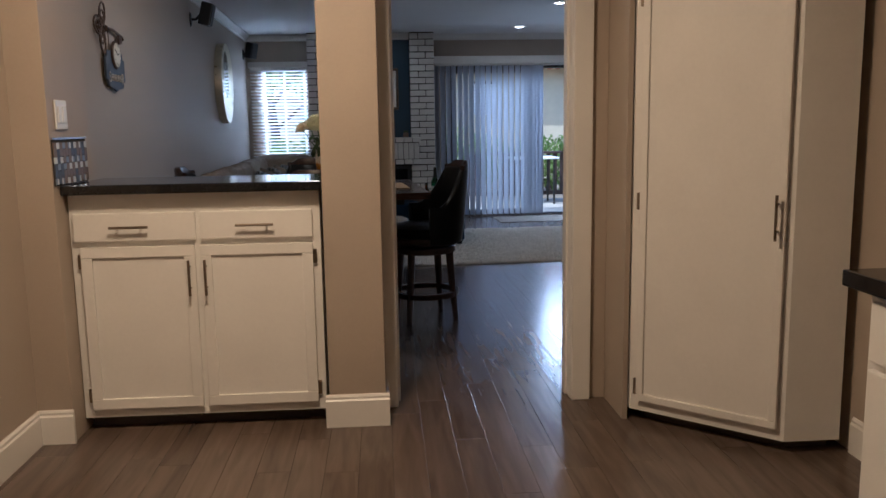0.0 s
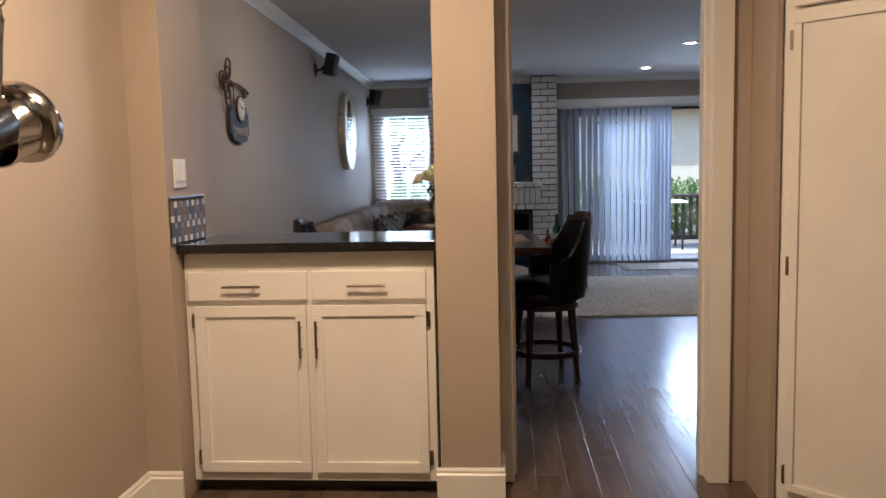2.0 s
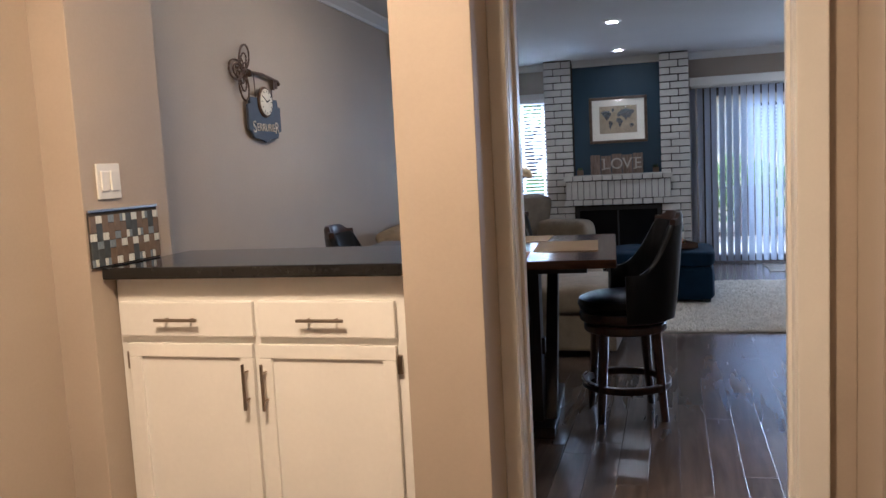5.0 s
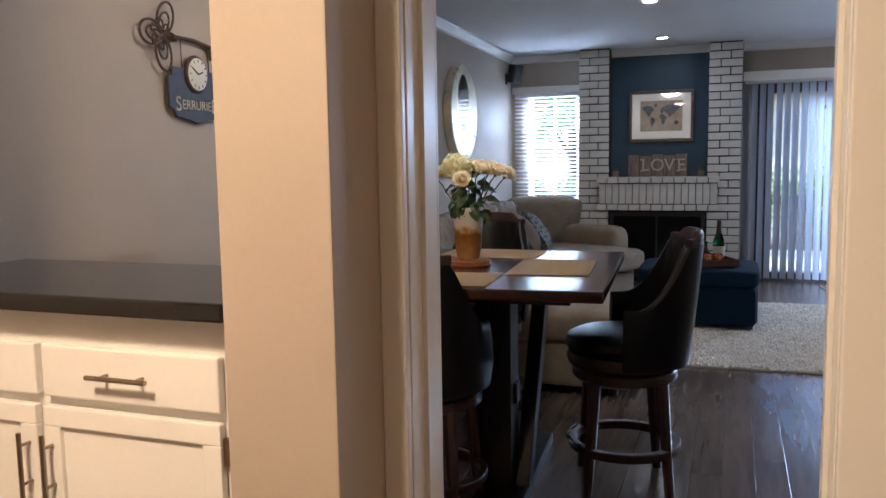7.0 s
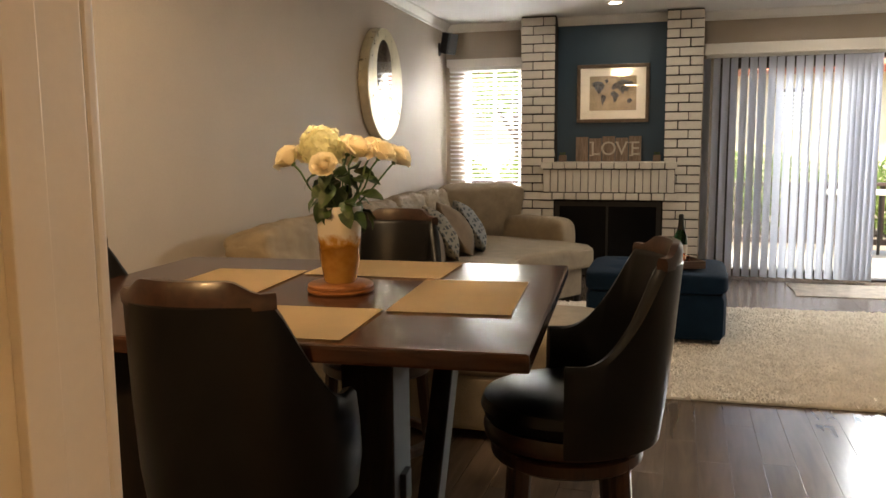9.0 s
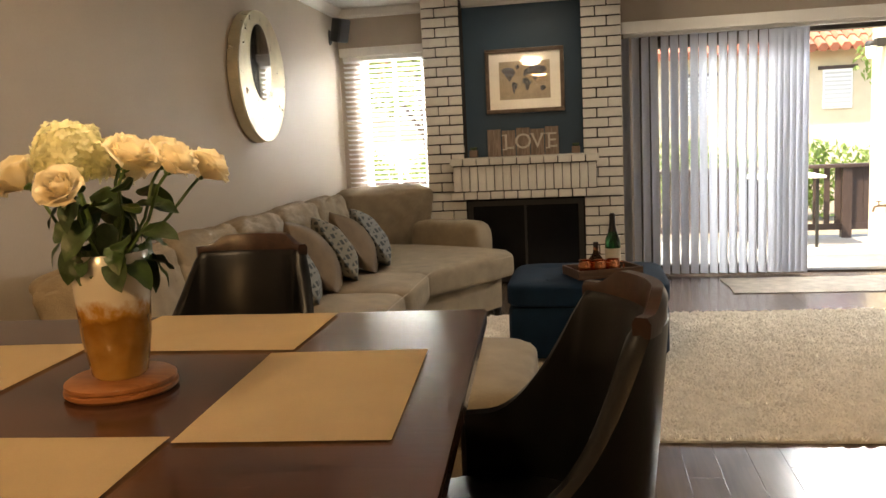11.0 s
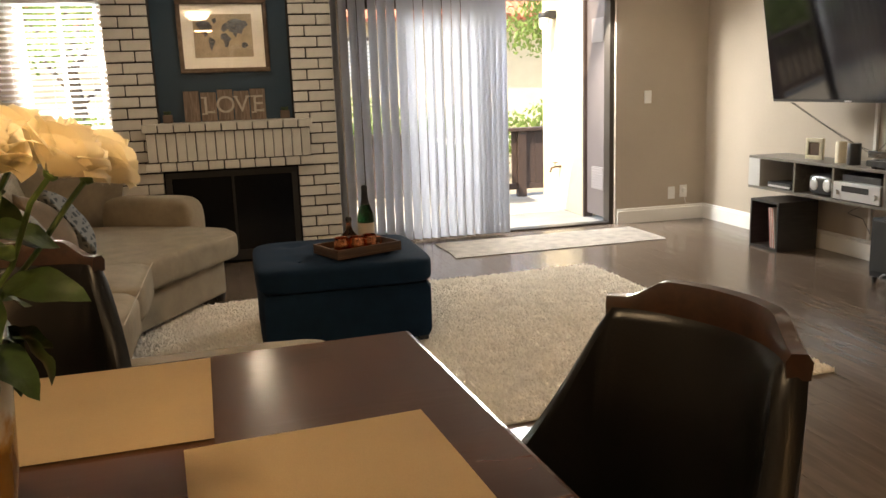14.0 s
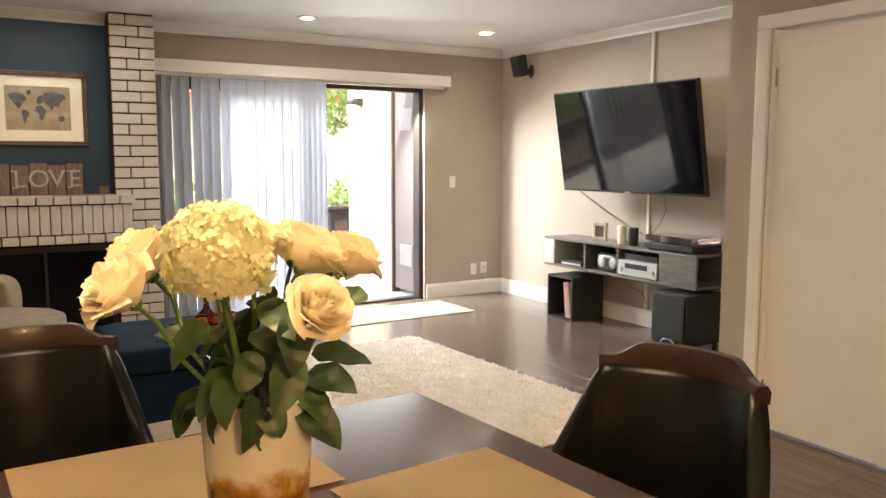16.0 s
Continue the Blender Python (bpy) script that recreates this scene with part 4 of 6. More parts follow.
# ---- living room: furniture ----
sofa = thing("sectional_sofa", (-1.0, 8.0, 0), "taupe microfibre sectional sofa with loose back cushions", "sofa")
SX = -1.56
part("base", prism([(SX, 6.08), (0.27, 6.08), (0.30, 6.80), (-0.53, 6.86), (-0.53, 8.62), (-0.08, 9.40), (-0.20, 9.78), (-0.80, 10.15), (-1.15, 10.45), (-1.60, 10.2)], 0.05, 0.30, 0.02), M_SOFA, sofa, world_space=True)
part("seat_cushion", cushion(1.02, 0.80, 0.20, 12, 7, 0.12, 0.006, 3, pose(-0.155, 6.46, 0.385, 0, 0, 1)), M_SOFA, sofa, "flat chaise seat cushion", smooth=True, world_space=True)
ys = [6.88, 7.26, 7.88, 8.54]
for k, (y0, y1) in enumerate(zip(ys, ys[1:])):
    part("seat_cushion", cushion(0.80, y1 - y0 - 0.006, 0.20, 10, 7, 0.16, 0.007, k, pose(-0.82, (y0 + y1) / 2, 0.375, 0, 0, 0)), M_SOFA, sofa, smooth=True, world_space=True)
    part("piping", tube([(-0.425, y0 + 0.03 + (y1 - y0 - 0.06) * t, 0.462 + 0.006 * math.sin(t * 3.14)) for t in (0, 0.25, 0.5, 0.75, 1)], 0.003, 6), M_PIPING, sofa, smooth=True, world_space=True)
# angled end seat
bm = prism([(-1.30, 8.56), (-0.46, 8.56), (0.02, 9.38), (-0.04, 9.56), (-0.26, 9.74), (-0.80, 10.0), (-1.30, 10.1)], 0.285, 0.455, 0.045, 4)
part("seat_cushion", bm, M_SOFA, sofa, "wide angled end seat cushion", smooth=True, world_space=True)
edge = [(-0.47, 8.59), (-0.23, 9.0), (0.005, 9.38), (-0.05, 9.54)]
part("piping", tube([(x + 0.004, y - 0.012, 0.432) for x, y in edge], 0.003, 6), M_PIPING, sofa, smooth=True, world_space=True)
# back frame and loose back cushions
part("back_frame", prism([(LWX(6.1) + 0.03, 6.1), (LWX(6.1) + 0.22, 6.1), (-1.42, 10.05), (-1.64, 10.05)], 0.05, 0.66, 0.03), M_SOFA, sofa, world_space=True)
bk = [6.12, 6.80, 7.48, 8.16, 8.84, 9.50]
for k, (y0, y1) in enumerate(zip(bk, bk[1:])):
    yc = (y0 + y1) / 2
    part("back_cushion", cushion(0.27, y1 - y0 + 0.03, 0.46, 30, 6.5, 0.05, 0.020, 10 + k, pose(LWX(yc) + 0.29, yc, 0.675, 0, -15, 2), fold=0.016), M_SOFA, sofa, smooth=True, world_space=True)
d0, d1 = Vector((-1.42, 9.90)), Vector((-0.86, 10.46))
dang = math.degrees(math.atan2(d1.y - d0.y, d1.x - d0.x))
mid = (d0 + d1) / 2
part("back_frame", cushion(0.98, 0.16, 0.60, 6, 9, 0, 0, 0, pose(mid.x - 0.05, mid.y + 0.06, 0.35, 0, 0, dang)), M_SOFA, sofa, smooth=True, world_space=True)
part("back_cushion", cushion(0.86, 0.22, 0.51, 28, 8, 0.03, 0.010, 31, pose(mid.x + 0.01, mid.y - 0.03, 0.665, 14, 0, dang), fold=0.010), M_SOFA, sofa, "tall corner back cushion", smooth=True, world_space=True)
a0, a1 = Vector((-0.84, 10.16)), Vector((-0.24, 9.80))
aang = math.degrees(math.atan2(a1.y - a0.y, a1.x - a0.x))
am = (a0 + a1) / 2
part("arm", cushion(0.72, 0.24, 0.60, 10, 6, 0.0, 0.004, 5, pose(am.x, am.y, 0.345, 0, 0, aang)), M_SOFA, sofa, smooth=True, world_space=True)
part("arm", cushion(0.66, 0.22, 0.58, 10, 6, 0.0, 0.004, 6, pose(-1.12, 6.0, 0.33, 0, 0, 0)), M_SOFA, sofa, smooth=True, world_space=True)
for x, y in ((0.18, 6.16), (0.2, 6.72), (-0.12, 9.42), (-0.60, 8.68), (-1.45, 6.2), (-0.3, 9.75)):
    part("foot", lathe([(0, 0), (0.025, 0), (0.035, 0.06), (0, 0.06)], 12, centre=(x, y, 0)), M_BLACKP, sofa, "dark wooden block foot", world_space=True)

for k, (x, y, m, rz, s) in enumerate(((-0.96, 7.58, M_PIL_BLUE, 3, 0.45), (-0.97, 7.93, M_PIL_TAN, -4, 0.47), (-0.95, 8.25, M_PIL_PAT, 4, 0.45), (-0.92, 8.55, M_PIL_TAN, -3, 0.46), (-0.89, 8.82, M_PIL_BLUE, 5, 0.44))):
    bm = cushion(s, s, 0.17, 14, 3.4, 0.2, 0.010, 50 + k)
    for v in bm.verts:
        f = max(abs(v.co.x), abs(v.co.y)) / (s / 2)
        v.co.z *= max(0.12, 1 - f ** 3)
        pinch = 1 + 0.10 * (abs(v.co.x) * abs(v.co.y)) / (s / 2) ** 2
        v.co.x *= pinch
        v.co.y *= pinch
    bm.transform(pose(0, 0, 0, 90, 0, 106 + rz))
    bm.transform(pose(0, 0, 0, 0, -34, 0))
    bm.transform(Matrix.Translation((x, y, 0.47 + s * 0.42)))
    label = {M_PIL_BLUE: "pale blue patterned throw pillow on the sofa", M_PIL_TAN: "plain tan throw pillow on the sofa", M_PIL_PAT: "grey geometric patterned throw pillow on the sofa"}[m]
    single("throw_pillow", bm, m, (x, y, 0.47), label, "pillow", group="sofa pillows", smooth=True)

# rug
rug = thing("area_rug", (0.905, 8.12, 0), "thick cream shag area rug on the hardwood", "rug", rz=2.5)
RX0, RX1, RY0, RY1 = -1.62, 1.62, -1.19, 1.19
part("backing", B(RX0, RX1, RY0, RY1, 0.0005, 0.012), M_RUG, rug)
rr = np.random.RandomState(3)
N = 52000
px, py = rr.uniform(RX0, RX1, N), rr.uniform(RY0, RY1, N)
keep = px > -1.5
px, py = px[keep], py[keep]
N = len(px)
hgt = rr.uniform(0.018, 0.031, N) + 0.006 * np.sin(px * 37 + 3 * np.sin(py * 19)) * np.sin(py * 33 + 2.5 * np.sin(px * 15))
ang_ = rr.uniform(0, 6.283, N)
lean = rr.uniform(0, 0.014, N)
la = rr.uniform(0, 6.283, N)
w = rr.uniform(0.013, 0.021, N)
verts = np.zeros((N, 4, 3))
for k in range(3):
    a = ang_ + k * 2.0944
    verts[:, k, 0], verts[:, k, 1], verts[:, k, 2] = px + w * np.cos(a), py + w * np.sin(a), 0.011
verts[:, 3, 0], verts[:, 3, 1], verts[:, 3, 2] = px + lean * np.cos(la), py + lean * np.sin(la), hgt
idx = np.arange(N)[:, None] * 4
faces = np.concatenate([idx + np.array([[0, 1, 3]]), idx + np.array([[1, 2, 3]]), idx + np.array([[2, 0, 3]])]).tolist()
me = bpy.data.meshes.new("shag")
me.from_pydata(verts.reshape(-1, 3).tolist(), [], faces)
me.materials.append(M_RUG)
pile = new("shag", me)
pile.parent = rug
tagged(pile, "cream shag pile", kind="stuff")

dm = grid_sheet(60, 20, lambda u, v: (1.64 + u * 1.85 + 0.01 * math.sin(v * 5), 10.02 + v * 0.64 + 0.045 * u, 0.006 + 0.0025 * math.sin(u * 31) * math.sin(v * 7) + 0.001))
bmesh.ops.solidify(dm, geom=list(dm.faces), thickness=-0.005)
single("door_runner", dm, M_DMAT, (2.56, 10.35, 0), "faded pale woven runner mat at the sliding door", "rug", smooth=True)

# ottoman with tray
ott = thing("storage_ottoman", (0.54, 8.40, 0.03), "navy blue tufted storage ottoman on the rug", "ottoman")
part("box", cushion(0.88, 0.80, 0.30, 8, 14, 0, 0.002, 1, pose(0, 0, 0.165)), M_NAVY, ott, smooth=True)
lid = cushion(0.90, 0.82, 0.135, 16, 8, 0.14, 0.002, 2, pose(0, 0, 0.375))
for v in lid.verts:
    if v.co.z > 0.39:
        for tx in (-0.22, 0.22):
            for ty in (-0.2, 0.2):
                r = math.hypot(v.co.x - tx, v.co.y - ty)
                v.co.z -= 0.022 * math.exp(-(r / 0.045) ** 2)
ld = part("lid", lid, M_NAVY, ott, "padded tufted lid", smooth=True)
for tx in (-0.22, 0.22):
    for ty in (-0.2, 0.2):
        part("button", lathe([(0, 0.006), (0.010, 0.004), (0.013, 0), (0, -0.002)], 12, centre=(tx, ty, 0.432)), M_NAVY, ld, smooth=True)
for tx in (-0.38, 0.38):
    for ty in (-0.34, 0.34):
        part("foot", B(tx - 0.025, tx + 0.025, ty - 0.025, ty + 0.025, 0, 0.03), M_BLACKP, ott)

TZ = 0.486
TR = pose(0.625, 8.24, TZ, 0, 0, 22)
tray = thing("serving_tray", (0.625, 8.24, TZ), "walnut serving tray with raised rim on the ottoman", "tray", rz=22)
part("bottom", B(-0.19, 0.19, -0.13, 0.13, 0.0, 0.012), M_TRAY, tray)
for a in ((-0.19, 0.19, -0.13, -0.118), (-0.19, 0.19, 0.118, 0.13), (-0.19, -0.178, -0.118, 0.118), (0.178, 0.19, -0.118, 0.118)):
    part("rim", B(a[0], a[1], a[2], a[3], 0.012, 0.048, bevel=0.002), M_TRAY, tray)
loc = TR @ Vector((0.09, 0.05, 0.013))
bot = thing("champagne_bottle", tuple(loc), "dark green champagne bottle with foil neck on the tray", "bottle")
part("glass", lathe([(0, 0.0), (0.041, 0.0), (0.044, 0.01), (0.044, 0.15), (0.040, 0.18), (0.026, 0.215), (0.017, 0.25), (0.0145, 0.30), (0.0145, 0.31), (0, 0.31)], 24), M_BOTTLE, bot, smooth=True)
part("foil", lathe([(0.0255, 0.222), (0.019, 0.25), (0.0165, 0.30), (0.0175, 0.315), (0.012, 0.325), (0, 0.327)], 20), M_FOIL, bot, "dark foil wrapped neck", smooth=True)
part("label", lathe([(0.0445, 0.045), (0.0447, 0.046), (0.0447, 0.125), (0.0445, 0.126)], 24), M_PAPER, bot, "cream paper label", smooth=True)
loc = TR @ Vector((-0.01, 0.06, 0.013))
dec = thing("glass_decanter", tuple(loc), "round amber glass liquor bottle on the tray", "bottle")
part("body", lathe([(0, 0), (0.04, 0), (0.05, 0.02), (0.048, 0.06), (0.02, 0.095), (0.014, 0.12), (0.016, 0.135), (0, 0.135)], 20), glass("amber_glass", (0.45, 0.14, 0.05), 0.03), dec, smooth=True)
part("stopper", lathe([(0.014, 0.136), (0.018, 0.15), (0.014, 0.165), (0, 0.168)], 14), M_FOIL, dec, smooth=True)
for dx, dy in ((-0.11, -0.03), (-0.04, -0.065), (0.04, -0.06)):
    loc = TR @ Vector((dx, dy, 0.013))
    mug = thing("copper_mug", tuple(loc), "hammered copper mug on the tray", "mug", group="copper mugs")
    part("cup", lathe([(0, 0), (0.032, 0), (0.040, 0.02), (0.041, 0.05), (0.036, 0.075), (0.038, 0.08), (0.034, 0.078), (0.036, 0.05), (0.03, 0.01), (0, 0.008)], 20), M_COPPER, mug, smooth=True)
    part("handle", tube([(0.038, 0, 0.065), (0.058, 0, 0.062), (0.064, 0, 0.042), (0.055, 0, 0.022), (0.039, 0, 0.02)], 0.004, 7), M_COPPER, mug, smooth=True)

# ---- dining table and stools ----
TBZ = 0.888
table = thing("dining_table", (-0.335, 4.87, 0), "dark wooden counter-height trestle dining table", "table", rz=3.95)
TM = table.matrix_basis
top = B(-0.70, 0.695, -0.618, 0.572, 0.848, TBZ, bevel=0.008)
part("tabletop", top, M_TABLE, table)
# apron and trestle take a darker wood colour than the top
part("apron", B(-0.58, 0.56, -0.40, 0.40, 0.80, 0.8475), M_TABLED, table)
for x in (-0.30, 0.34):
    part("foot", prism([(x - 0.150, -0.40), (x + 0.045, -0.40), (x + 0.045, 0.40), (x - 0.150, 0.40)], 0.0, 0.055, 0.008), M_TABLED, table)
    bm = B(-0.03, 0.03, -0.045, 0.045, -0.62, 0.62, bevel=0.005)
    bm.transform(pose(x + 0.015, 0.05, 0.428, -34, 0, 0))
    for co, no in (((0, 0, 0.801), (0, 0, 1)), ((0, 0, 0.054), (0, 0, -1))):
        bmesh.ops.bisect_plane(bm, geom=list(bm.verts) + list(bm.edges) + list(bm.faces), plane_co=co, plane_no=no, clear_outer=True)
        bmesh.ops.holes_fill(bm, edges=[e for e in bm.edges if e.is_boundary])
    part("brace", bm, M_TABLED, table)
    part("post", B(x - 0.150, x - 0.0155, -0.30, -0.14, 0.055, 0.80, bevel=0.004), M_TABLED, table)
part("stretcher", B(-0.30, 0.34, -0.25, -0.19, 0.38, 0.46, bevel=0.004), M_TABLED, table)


def placemat(cx, cy, lx, ly, rz):
    bm = grid_sheet(10, 8, lambda u, v: ((u - 0.5) * lx, (v - 0.5) * ly, 0.0035 + 0.0008 * math.sin(u * 9 + cx * 20) * math.sin(v * 6)))
    bmesh.ops.solidify(bm, geom=list(bm.faces), thickness=0.0028)
    ob = new("placemat", mesh_from("placemat", bm, M_MAT))
    ob.matrix_basis = pose(cx, cy, TBZ + 0.0005, 0, 0, rz)
    return tagged(ob, "tan woven placemat on the dining table", "placemat", group="placemats")


placemat(0.119, 4.858, 0.31, 0.47, 5.0)
placemat(-0.25, 5.262, 0.45, 0.335, 2.0)
placemat(-0.240, 4.455, 0.45, 0.325, 4.0)
placemat(-0.62, 4.92, 0.31, 0.45, 5.0)


def bar_stool():
    """A swivel counter stool that faces +x, its seat's centre over the origin."""
    st = thing("bar_stool", (0, 0, 0), "black leather swivel counter stool with cherry wood trim", "bar stool", group="stools round the table")
    part("seat_cushion", lathe([(0, 0.552), (0.20, 0.552), (0.226, 0.560), (0.238, 0.588), (0.228, 0.615), (0.19, 0.632), (0.10, 0.642), (0, 0.645)], 36), M_LEATHER, st, smooth=True)
    part("seat_ring", lathe([(0, 0.498), (0.205, 0.498), (0.226, 0.506), (0.231, 0.530), (0.222, 0.551), (0, 0.551)], 36), M_CHERRY, st, "turned cherry wood seat frame", smooth=True)
    part("swivel_plate", lathe([(0, 0.489), (0.15, 0.489), (0.15, 0.4975), (0, 0.4975)], 24), M_BLACKM, st)
    part("leg_frame", lathe([(0.10, 0.445), (0.200, 0.445), (0.208, 0.453), (0.208, 0.482), (0.202, 0.4885), (0.10, 0.4885)], 28), M_STOOLW, st, smooth=True)
    # wrap-round upholstered back: low arms that sweep up to the tall back
    n, inner, outer = 44, 0.212, 0.25
    bm = bmesh.new()
    rows = []
    for i in range(n + 1):
        f = i / n
        a = radians(82 + 196 * f)
        s = abs(f - 0.5) * 2
        k = min(1, max(0, (s - 0.42) / 0.46))
        k = 1 - (1 - k) ** 2.0
        top = 1.0 * (1 - k) + 0.752 * k
        lean_ = 0.050 * (1 - k)
        col = []
        for r, z in ((outer, 0.515), (outer + 0.012, 0.60), (outer + 0.008 + lean_ * 0.5, (0.60 + top) / 2), (outer + lean_, top - 0.012), (outer - 0.012 + lean_, top),
                     (inner + 0.008 + lean_, top - 0.004), (inner + lean_ * 0.9, top - 0.02), (inner - 0.004 + lean_ * 0.45, (0.62 + top) / 2), (inner, 0.62), (inner, 0.555)):
            col.append(bm.verts.new((r * math.cos(a), r * math.sin(a) * (0.96 - 0.10 * (1 - k) * max(0, (z - 0.64) / 0.36)), z)))
        rows.append(col)
    m_ = len(rows[0])
    for p, q in zip(rows, rows[1:]):
        for j in range(m_):
            bm.faces.new((p[j], p[(j + 1) % m_], q[(j + 1) % m_], q[j]))
    bm.faces.new(rows[0])
    bm.faces.new(list(reversed(rows[-1])))
    bmesh.ops.recalc_face_normals(bm, faces=bm.faces)
    part("backrest", bm, M_LEATHER, st, smooth=True)
    # wooden top rail with a raised middle and square shoulders
    bm = bmesh.new()
    rows = []
    n = 24
    for i in range(n + 1):
        f = i / n
        a = radians(180 - 41 + 82 * f)
        s = abs(f - 0.5) * 2
        hump = 0.028 * (1 - min(1, max(0, (s - 0.55) / 0.25)) ** 1.0)
        r = 0.284
        col = []
        for dr, z in ((0.012, 0.980), (0.014, 1.002 + hump * 0.8), (0.007, 1.012 + hump), (-0.012, 1.012 + hump), (-0.018, 1.002 + hump * 0.8), (-0.017, 0.980)):
            col.append(bm.verts.new(((r + dr) * math.cos(a), (r + dr) * math.sin(a) * 0.90, z)))
        rows.append(col)
    for p, q in zip(rows, rows[1:]):
        for j in range(6):
            bm.faces.new((p[j], p[(j + 1) % 6], q[(j + 1) % 6], q[j]))
    bm.faces.new(rows[0])
    bm.faces.new(list(reversed(rows[-1])))
    bmesh.ops.recalc_face_normals(bm, faces=bm.faces)
    part("top_rail", bm, M_CHERRY, st, "carved cherry wood top rail", smooth=True)
    for k in range(4):
        a = radians(45 + 90 * k)
        c, s_ = math.cos(a), math.sin(a)
        part("leg", tube([(0.180 * c, 0.180 * s_, 0.485), (0.190 * c, 0.190 * s_, 0.36), (0.208 * c, 0.208 * s_, 0.16), (0.226 * c, 0.226 * s_, 0.0)], [0.026, 0.025, 0.022, 0.018], 8), M_STOOLW, st, smooth=True)
    part("foot_ring", lathe([(0.196, 0.155), (0.222, 0.155), (0.226, 0.160), (0.226, 0.186), (0.222, 0.190), (0.196, 0.190), (0.192, 0.186), (0.192, 0.160), (0.196, 0.155)], 40), M_STOOLW, st, "dark wooden foot rail ring", smooth=True)
    arc = [(0.225 * math.cos(radians(a)), 0.225 * math.sin(radians(a)), 0.189) for a in range(-34, 35, 4)]
    part("foot_plate", tube(arc, 0.010, 8), M_CHROME, st, "worn metal foot guard", smooth=True)
    return st


stool = bar_stool()
stool.matrix_basis = pose(0.39, 4.945, 0, 0, 0, 194)
copy_thing(stool, pose(-0.42, 5.60, 0, 0, 0, 268))
copy_thing(stool, pose(-0.26, 4.395, 0, 0, 0, 92))
copy_thing(stool, pose(-0.86, 4.79, 0, 0, 0, 4))

# ceiling bowl lamp over the table
pend = thing("ceiling_bowl_light", (-0.30, 4.86, 2.37), "warm glass bowl ceiling light over the table, lit", "ceiling light")
part("bowl", lathe([(0, 0), (0.07, 0.006), (0.13, 0.03), (0.165, 0.07), (0.17, 0.085), (0.16, 0.085), (0, 0.075)], 32), glow("warm_bowl_glass", (1.0, 0.76, 0.50), TABLE_GLOW), pend, "lit amber-white glass bowl", smooth=True)
part("rod", tube([(0, 0, 0.08), (0, 0, 0.112)], 0.012, 10), M_IRON, pend, smooth=True)
part("canopy", lathe([(0, 0.119), (0.07, 0.119), (0.07, 0.105), (0.02, 0.096), (0, 0.096)], 24), M_IRON, pend, smooth=True)

# vase of roses on a trivet
VX, VY = -0.238, 4.855
triv = thing("wooden_trivet", (VX, VY, TBZ), "round orange-brown wooden trivet under the vase", "trivet")
part("disc", lathe([(0, 0.0005), (0.088, 0.0005), (0.094, 0.006), (0.094, 0.012), (0.088, 0.014), (0.092, 0.017), (0.092, 0.023), (0.086, 0.027), (0, 0.027)], 32), M_COASTER, triv, smooth=True)
VB = TBZ + 0.0275
vase = thing("glass_vase", (VX, VY, VB), "tall frosted glass vase with amber pebbles", "vase")
part("vessel", lathe([(0, 0), (0.040, 0), (0.046, 0.006), (0.0565, 0.07), (0.0615, 0.15), (0.063, 0.212), (0.0615, 0.214), (0.060, 0.212), (0.0585, 0.15), (0.0535, 0.07), (0.042, 0.012), (0, 0.010)], 40), M_VASE, vase, smooth=True)
bm = bmesh.new()
rnd = random.Random(11)
for i in range(130):
    z = rnd.uniform(0.02, 0.115)
    r = (0.030 + 0.10 * z) * math.sqrt(rnd.random())
    a = rnd.uniform(0, 6.28)
    bmesh.ops.create_icosphere(bm, subdivisions=1, radius=rnd.uniform(0.006, 0.010), matrix=Matrix.Translation((r * math.cos(a), r * math.sin(a), z)))
part("glass_pebbles", bm, M_AMBER, vase, "amber glass pebbles", smooth=True)

bouquet = thing("rose_bouquet", (VX, VY, VB + 0.02), "cream roses and hydrangea with dark green leaves", "flowers")


